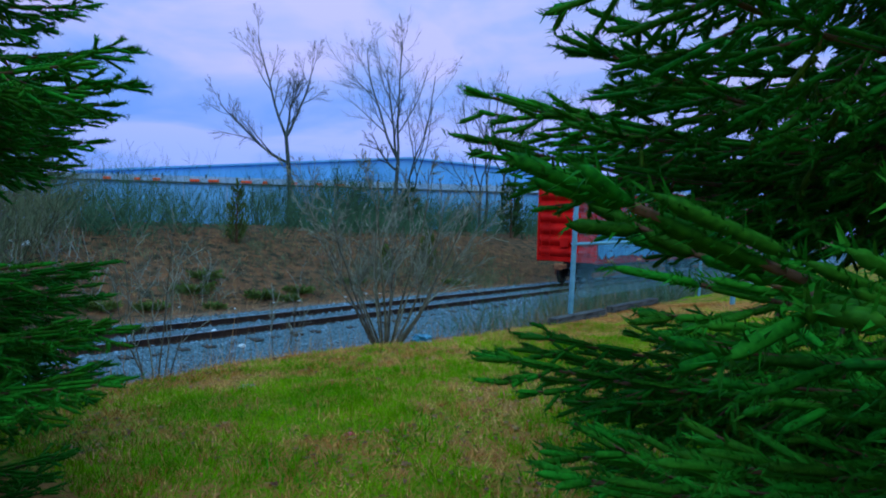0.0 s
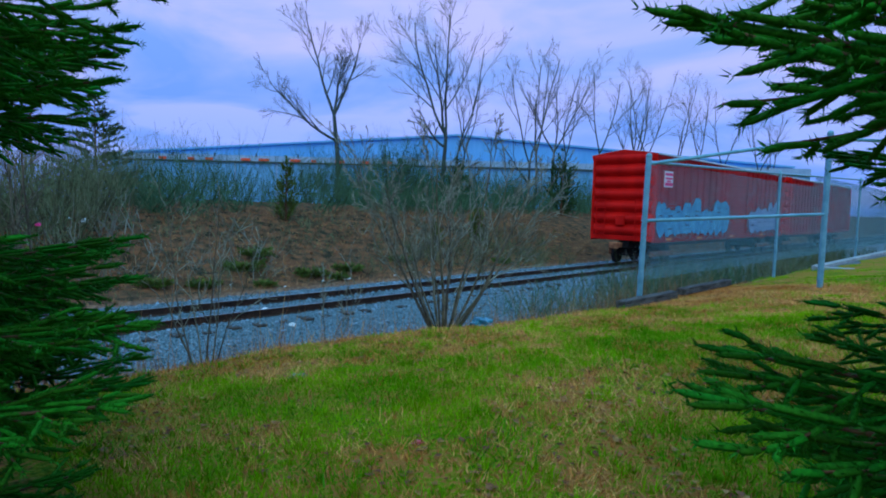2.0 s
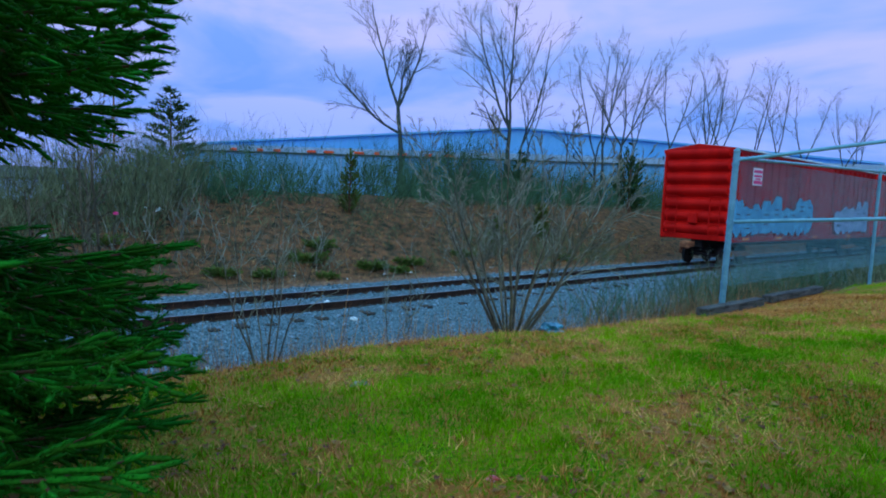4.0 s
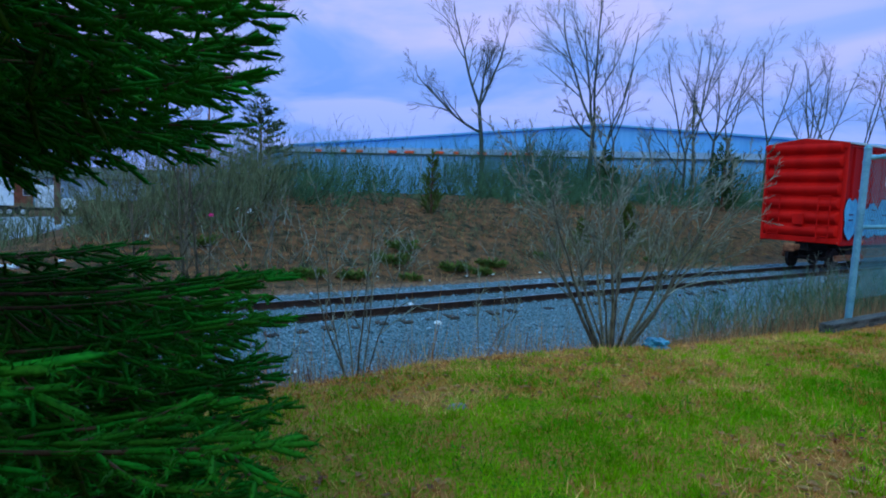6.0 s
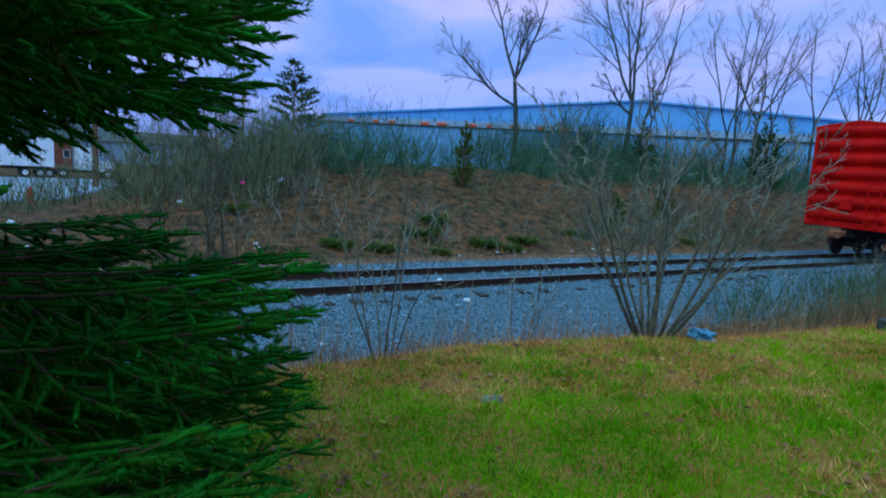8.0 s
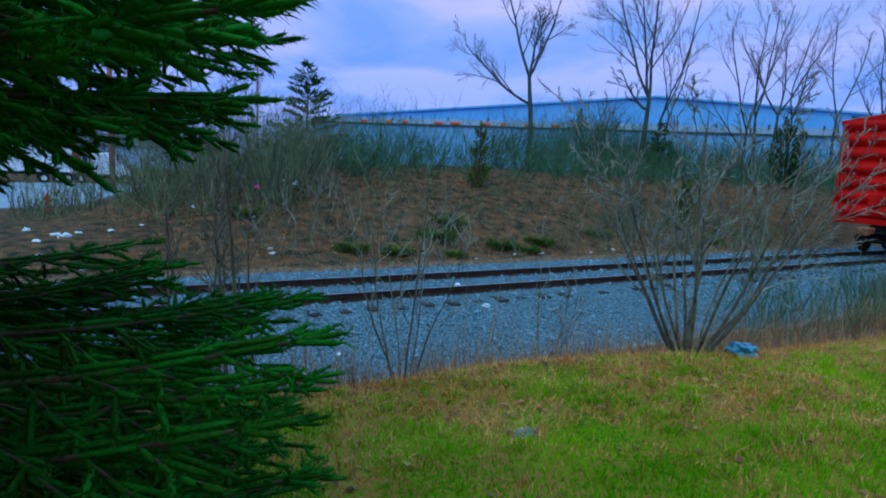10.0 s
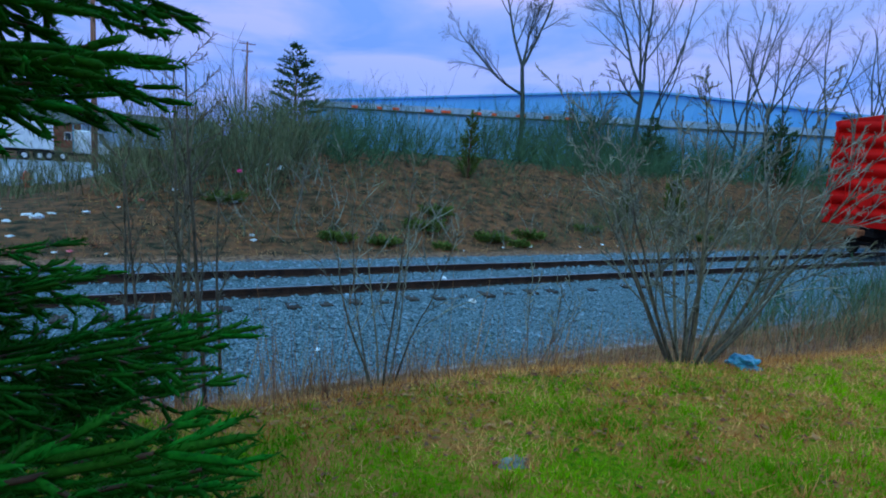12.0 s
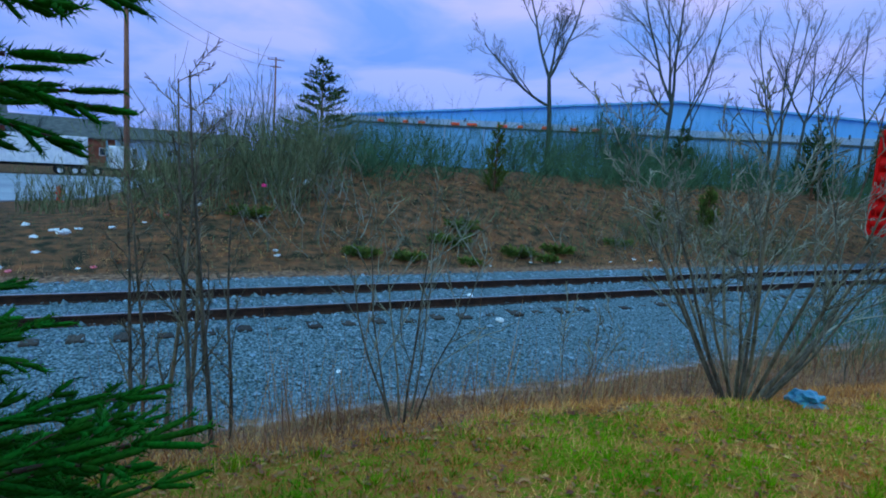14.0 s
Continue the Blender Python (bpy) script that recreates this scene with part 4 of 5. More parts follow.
def bushy_tree(x, y, h, n, seed, label):
    """A dense, many-stemmed leafless small tree."""
    tree = thing("shrubby_tree", (x, y, gz(x, y)), label, "small tree", "shrubby trees on the bank")
    w = Wood(seed, 0.016)
    for k in range(n):
        q, s = w.limb((w.rng.normal(0, 0.25), w.rng.normal(0, 0.25), -0.1), lean(w.rng.uniform(-48, 48), w.rng.uniform(-0.5, 0.5)), h * w.rng.uniform(0.65, 1.0), 0.045, 0.014, steps=7, wob=0.1)
        w.fork(q, s, 2, 0.7, 5, 0.45, 0.25)
    w.finish(tree, M["bark_far"], M["brush_dark"])


bushy_tree(28.8, 20.5, 4.6, 13, 71, "dense leafless shrubby tree on the bank")
bushy_tree(31.2, 21.5, 4.2, 11, 72, "twiggy grey shrubby tree beside a tall tree")
bushy_tree(23.5, 22.5, 3.3, 9, 73, "twiggy grey shrubby tree on the bank top")


# ---- thickets on the bank ----
def thicket(spots, mat, label, seed, lean_max=0.45, twigs=6, r=0.011):
    """Clumps of thin stems: (x, y, height, spread, stems)."""
    rng = np.random.default_rng(seed)
    t = Tubes(3)
    for x, y, h, sp, n in spots:
        for k in range(n):
            bx, by = x + rng.normal(0, sp * 0.5), y + rng.normal(0, sp * 0.4)
            p = np.array((bx, by, gz(bx, by) - 0.05))
            d = np.array((rng.normal(0, lean_max), rng.normal(0, lean_max), 1.0))
            ln = h * rng.uniform(0.55, 1.1)
            pts = [p]
            for q in range(4):
                d = unit(d + rng.normal(0, 0.13, 3) + np.array((0, 0, 0.08)))
                pts.append(pts[-1] + d * ln / 4)
            t.add(pts, np.linspace(r * 1.5, r * 0.45, 5) * rng.uniform(0.7, 1.2))
            for q in range(twigs):
                i = rng.integers(1, 4)
                a = pts[i] + (pts[i + 1] - pts[i]) * rng.random()
                e = unit(d + rng.normal(0, 0.7, 3) + np.array((0, 0, 0.25)))
                l2 = ln * rng.uniform(0.12, 0.34)
                mid = a + e * l2 * 0.5
                t.add([a, mid, mid + unit(e + rng.normal(0, 0.35, 3) + np.array((0, 0, 0.2))) * l2 * 0.5], (r * 0.6, r * 0.45, r * 0.3))
    return tagged(t.mesh("thicket", mat, None, smooth=False), label, "thicket", kind="stuff")


rs = np.random.default_rng(77)
spots = [(rs.uniform(5, 62), rs.uniform(12.5, 18), rs.uniform(1.2, 2.7), 0.7, 16) for _ in range(130)]
thicket(spots, M["brush_dark"], "grey-green leafless brush along the bank top", 1, 0.85, 6, 0.011)
spots = [(rs.uniform(7, 46), rs.uniform(17, 25), rs.uniform(2.0, 4.1), 0.8, 17) for _ in range(85)]
thicket(spots, M["brush_dark"], "taller leafless brush behind the bank top", 2, 0.6, 6, 0.012)
spots = [(rs.uniform(26, 62), rs.uniform(19, 24), rs.uniform(2.8, 4.8), 0.9, 15) for _ in range(58)]
thicket(spots, M["brush_dark"], "dense grey-green brush below the bare trees", 17, 0.6, 6, 0.015)
spots = [(x, rs.uniform(8.5, 15), rs.uniform(2.4, 3.9), 0.6, 26) for x in np.linspace(1.8, 8.5, 30)]
thicket(spots, M["brush"], "big brown leafless bushes at the bank's end", 3, 0.55, 6, 0.009)
spots = [(x, y, h, 1.5, 34) for x, y, h in ((30.0, 24.5, 4.9), (31.5, 23.6, 5.3), (33.0, 24.6, 4.6), (28.4, 25.5, 4.2), (24.0, 23.5, 3.6))]
thicket(spots, M["brush_dark"], "tall dense leafless shrubs between the trees", 21, 0.22, 7, 0.014)
spots = [(rs.uniform(-2, 3.0), rs.uniform(13, 24), rs.uniform(1.0, 2.0), 0.7, 16) for _ in range(14)]
thicket(spots, M["brush"], "thin brown brush beside the road", 4, 0.25)
spots = [(rs.uniform(4, 30), rs.uniform(5, 12), rs.uniform(0.35, 1.0), 0.5, 9) for _ in range(110)]
thicket(spots, M["brush"], "low bare scrub on the leafy slope", 5, 0.7, 4, 0.007)
spots = [(rs.uniform(2.5, 8.0), rs.uniform(6.5, 10.5), rs.uniform(1.2, 2.2), 0.5, 3) for _ in range(14)]
thicket(spots, M["pale"], "pale crooked dead stems among the brush", 6, 0.45, 3, 0.012)
spots = [(rs.uniform(18, 26), rs.uniform(3.2, 8), rs.uniform(0.6, 1.5), 0.5, 16) for _ in range(26)]
thicket(spots, M["brush"], "dry scrub beside the red boxcar", 8, 0.5, 4, 0.008)
spots = [(rs.uniform(19.5, 26.5), rs.uniform(-3.4, -1.5), rs.uniform(0.8, 1.6), 0.5, 8) for _ in range(22)]
thicket(spots, M["pale"], "pale crooked scrub growing before the boxcar", 15, 0.7, 5, 0.008)
spots = [(rs.uniform(4, 26), rs.uniform(4.6, 9.5), rs.uniform(0.6, 1.7), 0.6, 5) for _ in range(46)]
thicket(spots, M["pale"], "pale crooked dead stalks on the slope", 16, 0.8, 4, 0.007)
spots = [(rs.uniform(11, 34), rs.uniform(-7.2, -3.2), rs.uniform(0.6, 1.3), 0.6, 16) for _ in range(60)]
thicket(spots, M["brush"], "dry weeds and scrub between fence and track", 9, 0.4, 4, 0.006)
spots = [(rs.uniform(12, 44), rs.uniform(-5.5, -1.7), rs.uniform(0.7, 1.5), 0.6, 14) for _ in range(85)]
thicket(spots, M["brush_dark"], "dull green weeds and scrub in front of the boxcars", 13, 0.4, 3, 0.009)
spots = [(x, rs.uniform(9, 13), rs.uniform(3.8, 5.0), 0.25, 3) for x in (3.0, 3.4, 3.9, 4.3, 4.9, 5.4)]
thicket(spots, M["brush"], "straight bare saplings standing over the brush", 10, 0.05, 3, 0.016)


# ---- the near bushes and saplings ----
def near_bush(x, y, n, h, spread, seed, label, name="leafless_bush", r=0.017, depth=2):
    z = gz(x, y)
    bush = thing(name, (x, y, z), label, "bush")
    w = Wood(seed, 0.0042)
    w.thick = Tubes(6)
    for k in range(n):
        a = 2 * math.pi * (k + w.rng.uniform(0, 0.7)) / n
        o = spread * w.rng.uniform(0.25, 1.0)
        d = (math.cos(a) * o, math.sin(a) * o, 1.0)
        ln = h * w.rng.uniform(0.75, 1.12) * (1 + 0.25 * o)
        rr = r * w.rng.uniform(0.65, 1.2)
        pts = [np.array((math.cos(a) * 0.07, math.sin(a) * 0.07, -0.08))]
        dd = unit(np.array(d))
        for q in range(8):
            dd = unit(dd + w.rng.normal(0, 0.07, 3) + np.array((0, 0, 0.045)))
            pts.append(pts[-1] + dd * ln / 8)
        pts = np.array(pts)
        rad = np.linspace(rr, rr * 0.22, 9)
        stem = Tubes(6)
        stem.add(pts, rad)
        stem.mesh("stem", M["bush"], bush)
        w.fork(pts, rad, depth, 0.68, 6 if depth > 2 else 5, 0.4, 0.3)
    w.thin.mesh("fine_growth", M["bush_tip"], bush)["kind"] = "stuff"
    return bush


near_bush(5.81, -7.22, 16, 1.95, 0.8, 5, "many-stemmed leafless bush at the edge of the grass", r=0.019, depth=3)
near_bush(3.43, -6.21, 6, 1.55, 0.5, 6, "thin leafless sapling clump below the grass edge", "sapling_clump", 0.011)
near_bush(9.0, -6.3, 4, 0.95, 0.4, 8, "small bare sapling in the dry weeds", "sapling_clump", 0.007)
near_bush(7.4, -6.0, 4, 0.9, 0.3, 9, "small bare sapling in the dry weeds", "sapling_clump", 0.007)
near_bush(4.7, -6.6, 3, 0.8, 0.25, 12, "small bare sapling in the dry weeds", "sapling_clump", 0.006)


def sapling(x, y, h, seed, tilt, label):
    s = thing("sapling", (x, y, gz(x, y)), label, "sapling", "slim saplings by the ditch")
    w = Wood(seed, 0.0035)
    w.thick = Tubes(6)
    pts, r = [np.array((0, 0, -0.1))], np.linspace(0.02, 0.005, 10)
    d = unit(np.array((tilt, 0.02, 1.0)))
    for k in range(9):
        d = unit(d + w.rng.normal(0, 0.03, 3) + np.array((0, 0, 0.05)))
        pts.append(pts[-1] + d * h / 9)
    w.thick.add(pts, r)
    w.fork(np.array(pts), r, 2, 0.9, 13, 0.2, 0.18)
    w.thick.mesh("stem", M["bush"], s)
    w.thin.mesh("fine_growth", M["bush"], s)["kind"] = "stuff"


for n, (x, y, h, t) in enumerate(((1.81, -5.75, 2.25, 0.02), (1.97, -6.05, 2.3, -0.03), (2.1, -6.0, 2.35, 0.04), (1.62, -5.4, 1.9, -0.05), (2.0, -5.3, 2.3, 0.03), (1.7, -5.0, 2.1, 0.0), (2.35, -5.1, 1.8, 0.08))):
    sapling(x, y, h * 1.1, 90 + n, t, "slim upright leafless sapling by the ditch")


# ---- evergreens on the bank ----
def evergreen(name, x, y, h, w0, n, mat, label, seed, shape="cone", twig=0.16, blade=0.02):
    """Sprays of short scale shoots on a trunk: cone, column or low mound."""
    rng = np.random.default_rng(seed)
    base = np.array((x, y, gz(x, y)))
    tree = thing(name, base, label, "evergreen")
    t = Tubes(5)
    if shape != "mound":
        t.add([(0, 0, -0.1), (0.01, 0, h * 0.5), (0, 0, h)], [0.03 * h / 2 + 0.02, 0.02 * h / 2, 0.005])
    v = []
    for k in range(n):
        f = rng.random() ** (1.0 if shape != "mound" else 0.7)
        a = rng.uniform(0, 6.28)
        if shape == "mound":
            d = unit(np.array((math.cos(a), math.sin(a), rng.uniform(0.1, 1.0))))
            ln = w0 * rng.uniform(0.5, 1.0)
            root, tip = np.zeros(3), d * ln * np.array((1, 1, 0.62))
        else:
            wid = w0 * ((1 - f) ** 0.8 if shape == "cone" else (1 - f**3) * 0.9) * rng.uniform(0.55, 1.12) + 0.05
            z = h * (0.06 + 0.93 * f)
            root = np.array((0, 0, z - wid * (0.15 if shape == "cone" else 0.8)))
            tip = np.array((math.cos(a) * wid, math.sin(a) * wid, z + wid * (0.12 if shape == "cone" else 0.3)))
        t.add([root, (root + tip) / 2 + (0, 0, -0.03), tip], [0.008, 0.006, 0.003])
        along = np.linspace(0.3, 1.0, max(4, int(np.linalg.norm(tip - root) / (twig * 0.3))))
        for s in along:
            p = root + (tip - root) * s
            for q in range(2):
                d = unit(unit(tip - root) + rng.normal(0, 0.55, 3) + np.array((0, 0, 0.2)))
                sd = unit(np.cross(d, rng.normal(0, 1, 3))) * blade
                ln = twig * rng.uniform(0.6, 1.2)
                v += [p - sd * 0.4, p + sd, p + d * ln, p + d * ln * 0.4 - sd]
    t.mesh("framework", M["twig"], tree)
    v = np.array(v)
    np_mesh("foliage", v, np.arange(len(v)).reshape(-1, 4), mat, tree)["kind"] = "stuff"


evergreen("cedar", 15.2, 11.6, 2.9, 0.5, 110, M["juniper"], "narrow olive-green cedar on the leafy slope", 1, "column")
evergreen("cedar", 40.0, 13.5, 5.0, 1.3, 80, M["cedar"], "dark green cedar near the red boxcar", 2, "column", 0.3, 0.04)
evergreen("cedar", 52.0, 16.0, 5.4, 1.1, 220, M["cedar"], "dark green cedar behind the red boxcar", 3, "cone", 0.3, 0.04)
evergreen("cedar", 34.8, 19.5, 3.8, 1.5, 90, M["cedar"], "broad dark cedar below a leafless tree", 4, "cone", 0.3, 0.04)
evergreen("cedar", 24.2, 8.2, 1.8, 0.5, 120, M["juniper"], "bushy brownish-green cedar on the slope", 6, "column")
evergreen("cedar", 20.5, 7.5, 1.2, 0.35, 70, M["juniper"], "small brownish cedar on the slope", 9, "column")
evergreen("far_spruce", 11.2, 24.0, 5.6, 2.7, 120, M["cedar"], "ragged dark spruce standing above the brush", 5, "cone", 0.32, 0.045)
for n, (x, y, w0) in enumerate(((7.3, 5.6, 0.45), (12.4, 5.4, 0.55), (14.2, 5.7, 0.5), (17.4, 6.3, 0.45), (10.6, 6.5, 0.65), (11.5, 7.6, 0.6), (10.2, 4.6, 0.3), (4.9, 8.8, 0.6), (13.2, 4.9, 0.35), (22.5, 5.2, 0.4), (8.6, 5.2, 0.4))):
    evergreen("low_juniper", x, y, 0.5, w0 * 1.3, 85, M["juniper"], "low spreading olive-green juniper on the slope", 20 + n, "mound", 0.13, 0.016)

# ---- warehouse, poles, yard ----
def warehouse():
    """A wide low-gabled shed; its gable end faces the track."""
    n = Vector((math.sin(radians(47.5)), math.cos(radians(47.5)), 0))
    side = Vector((n.y, -n.x, 0))
    c = Vector((1, -10.5, 0)) + n * 121
    m = Matrix((( side.x, n.x, 0, c.x), (side.y, n.y, 0, c.y), (0, 0, 1, -1.55), (0, 0, 0, 1)))
    w = thing("warehouse", (0, 0, 0), "long pale blue-grey metal warehouse with a low gable", "warehouse")
    w.matrix_world = m
    half, eave, ridge, deep = 66.0, 13.1, 17.8, 90.0
    bm = bmesh.new()
    pro = [(-half, 0), (half, 0), (half, eave), (0, ridge), (-half, eave)]
    a = [bm.verts.new((x, 0, z)) for x, z in pro]
    b = [bm.verts.new((x, deep, z)) for x, z in pro]
    bm.faces.new(a)
    bm.faces.new(b[::-1])
    for i in (0, 1, 4):
        bm.faces.new((a[i], b[i], b[(i + 1) % 5], a[(i + 1) % 5]))
    bmesh.ops.recalc_face_normals(bm, faces=bm.faces)
    wall = part("wall", bm, M["siding"], w)
    for s in (-1, 1):
        bm = bmesh.new()
        q = [bm.verts.new(p) for p in ((s * (half + 0.6), -0.6, eave - 0.02), (0, -0.6, ridge + 0.05), (0, deep, ridge + 0.05), (s * (half + 0.6), deep, eave - 0.02))]
        top = [bm.verts.new(v.co + Vector((0, 0, 0.35))) for v in q]
        bm.faces.new(q)
        bm.faces.new(top[::-1])
        for i in range(4):
            bm.faces.new((q[i], top[i], top[(i + 1) % 4], q[(i + 1) % 4]))
        bmesh.ops.recalc_face_normals(bm, faces=bm.faces)
        part("roof", bm, M["roofing"], w)
    for x in np.arange(-half + 2.75, half, 5.5):
        h = eave + (ridge - eave) * (1 - abs(x) / half)
        part("siding_seam", box(x - 0.12, x + 0.12, -0.12, 0, 0, h - 0.1), M["siding"], wall)
    # lower wing in front, with a parapet, a dark edge and dock lights
    wing = part("lower_wing", box(-half - 0.4, half, -7, -0.2, 0, 11.4), M["siding"], w)
    part("parapet", box(-half - 0.5, half, -7.15, -6.9, 11.4, 12.5), M["paleband"], wing, "pale parapet band")
    part("edge_trim", box(-half - 0.6, half, -7.35, -6.95, 11.1, 11.4), M["trim_dark"], wing, "dark edge trim")
    for x in (-56, -50.5, -47.0, -40, -36.5, -30.5, -27, -22, -17, -13):
        wd = 0.5 + 0.6 * ((x * 7) % 3) / 3
        part("dock_light", box(x - wd, x + wd, -7.5, -7.16, 11.45, 11.95, 0.1), M["lamp"], wing, "orange dock light")
    for x in np.arange(-62, 60, 8.0):
        part("bracket", box(x - 0.12, x + 0.12, -7.3, -7.1, 12.2, 12.9), M["trim_dark"], wing)
        part("downpipe", box(x + 3.8, x + 4.0, -7.2, -7.0, 0, 11.1), M["paleband"], wing)


warehouse()


def utility_pole(x, y, h, r, arms, label, rot=0.0):
    z = gz(x, y)
    p = thing("utility_pole", (x, y, z), label, "utility pole", "utility poles")
    part("shaft", rod((0, 0, -0.3), (0, 0, h), r, r * 0.62, 12), M["pole"], p, smooth=True)
    for k in range(arms):
        d = Vector((math.cos(rot), math.sin(rot), 0)) * (1.25 if k == 0 else 0.8)
        a = part("crossarm", rod((-d.x, -d.y, h - 0.35 - k * 1.1), (d.x, d.y, h - 0.35 - k * 1.1), 0.07, sides=4), M["pole"], p)
        for f in (-0.9, -0.45, 0.45, 0.9):
            part("insulator", rod((d.x * f, d.y * f, h - 0.3 - k * 1.1), (d.x * f, d.y * f, h - 0.1 - k * 1.1), 0.05, 0.03, 6), M["dark_iron"], a)


utility_pole(1.4, 50.0, 17.5, 0.27, 1, "tall brown wooden utility pole by the road", 0.4)
utility_pole(22.1, 90.0, 18.6, 0.2, 2, "distant wooden utility pole with crossarms", -0.2)


def cable(a, b, sag, label):
    t = Tubes(4)
    a, b = np.array(a), np.array(b)
    s = np.linspace(0, 1, 16)[:, None]
    t.add(a + (b - a) * s - np.array((0, 0, sag)) * 4 * s * (1 - s), np.full(16, 0.022))
    tagged(t.mesh("overhead_cable", M["dark_iron"]), label, "cable", "overhead cables")


cable((1.5, 50, 14.6), (22.1, 90, 15.6), 1.2, "thin dark overhead cable between poles")
cable((1.5, 50, 15.9), (22.1, 90, 16.9), 1.1, "thin dark overhead cable between poles")


def street_lamp(x, y, h):
    p = thing("street_lamp", (x, y, gz(x, y)), "slim grey street lamp with a curved arm", "street lamp")
    part("shaft", rod((0, 0, -0.2), (0, 0, h), 0.09, 0.06), M["galv"], p)
    part("arm", rod((0, 0, h), (-1.6, 0, h + 0.35), 0.04), M["galv"], p)
    part("head", box(-2.1, -1.5, -0.12, 0.12, h + 0.28, h + 0.42, 0.03), M["galv"], p)


street_lamp(12.6, 74.0, 11.5)


def wheel(parent, x, y, r=0.5):
    w = part("wheel", rod((x, y - 0.14, r), (x, y + 0.14, r), r, sides=20), M["rubber"], parent, "black tyre")
    part("rim", rod((x, y - 0.16, r), (x, y + 0.16, r), r * 0.5, sides=14), M["white"], w, "pale steel rim")


def semi_trailer(x, y, length, rot, label):
    t = thing("semi_trailer", (x, y, -1.48), label, "truck trailer", "trucks in the yard")
    part("cargo_box", box(-length / 2, length / 2, -1.3, 1.3, 1.15, 4.05, 0.04), M["white"], t)
    part("frame_rail", box(-length / 2 + 0.3, length / 2 - 0.3, -0.5, 0.5, 0.85, 1.15), M["dark_iron"], t)
    for xx in (length / 2 - 1.2, length / 2 - 2.5):
        for yy in (-1.05, 1.05):
            wheel(t, xx, yy)
    for yy in (-0.8, 0.8):
        part("landing_leg", box(-length / 2 + 2.6, -length / 2 + 2.75, yy - 0.08, yy + 0.08, 0.05, 1.0), M["dark_iron"], t)
    t.rotation_euler = (0, 0, rot)
    return t


def truck_tractor(x, y, rot, label):
    t = thing("truck_tractor", (x, y, -1.48), label, "truck", "trucks in the yard")
    cab = part("cab", box(-1.1, 1.0, -1.2, 1.2, 0.9, 3.3, 0.12), M["white"], t)
    part("windscreen", box(-1.13, -1.08, -1.0, 1.0, 2.1, 3.0), M["glass"], cab)
    part("side_window", box(-0.8, 0.1, -1.23, -1.19, 2.1, 2.9), M["glass"], cab)
    part("bonnet", box(-2.6, -1.1, -1.0, 1.0, 0.75, 1.9, 0.15), M["white"], t)
    part("chassis", box(-2.4, 4.0, -0.45, 0.45, 0.6, 0.9), M["dark_iron"], t)
    part("exhaust_stack", rod((1.05, -1.0, 1.0), (1.05, -1.0, 3.8), 0.08), M["galv"], t)
    for xx in (-1.9, 2.3, 3.5):
        for yy in (-1.0, 1.0):
            wheel(t, xx, yy)
    t.rotation_euler = (0, 0, rot)


semi_trailer(-8.6, 64.0, 12.5, 0.15, "white box semi-trailer parked in the yard")
truck_tractor(0.6, 66.0, math.pi + 0.15, "white truck tractor standing in the yard")
truck_tractor(-12.2, 57.0, math.pi, "white truck tractor crossing the yard")
truck_tractor(16.5, 78.0, 0.4, "white truck parked far off behind the brush")
truck_tractor(20.0, 80.0, 0.4, "white truck parked far off behind the brush")


def house(x, y, w, d, eave, ridge, rot, wall, label):
    h = thing("house", (x, y, -1.55), label, "house", "houses beyond the yard")
    bm = bmesh.new()
    pro = [(-d / 2, 0), (d / 2, 0), (d / 2, eave), (0, ridge), (-d / 2, eave)]
    a, b = ([bm.verts.new((s * w / 2, yy, z)) for yy, z in pro] for s in (-1, 1))
    bm.faces.new(a[::-1])
    bm.faces.new(b)
    for i in (0, 1, 4):
        bm.faces.new((a[i], a[(i + 1) % 5], b[(i + 1) % 5], b[i]))
    bmesh.ops.recalc_face_normals(bm, faces=bm.faces)
    walls = part("wall", bm, M[wall], h)
    for s in (-1, 1):
        bm = bmesh.new()
        q = [(-w / 2 - 0.5, s * (d / 2 + 0.5), eave - 0.3), (w / 2 + 0.5, s * (d / 2 + 0.5), eave - 0.3), (w / 2 + 0.5, 0, ridge + 0.08), (-w / 2 - 0.5, 0, ridge + 0.08)]
        lo = [bm.verts.new(p) for p in q]
        up = [bm.verts.new((p[0], p[1], p[2] + 0.2)) for p in q]
        bm.faces.new(lo)
        bm.faces.new(up[::-1])
        for i in range(4):
            bm.faces.new((lo[i], up[i], up[(i + 1) % 4], lo[(i + 1) % 4]))
        bmesh.ops.recalc_face_normals(bm, faces=bm.faces)
        part("roof", bm, M["shingle"], h)
    for k in range(4):
        xx = -w / 2 + w * (k + 0.5) / 4
        win = part("window", box(xx - 0.5, xx + 0.5, -d / 2 - 0.05, -d / 2 + 0.02, 1.2, 2.5), M["white"], walls)
        part("pane", box(xx - 0.42, xx + 0.42, -d / 2 - 0.07, -d / 2 - 0.05, 1.28, 2.42), M["glass"], win)
    h.rotation_euler = (0, 0, rot)


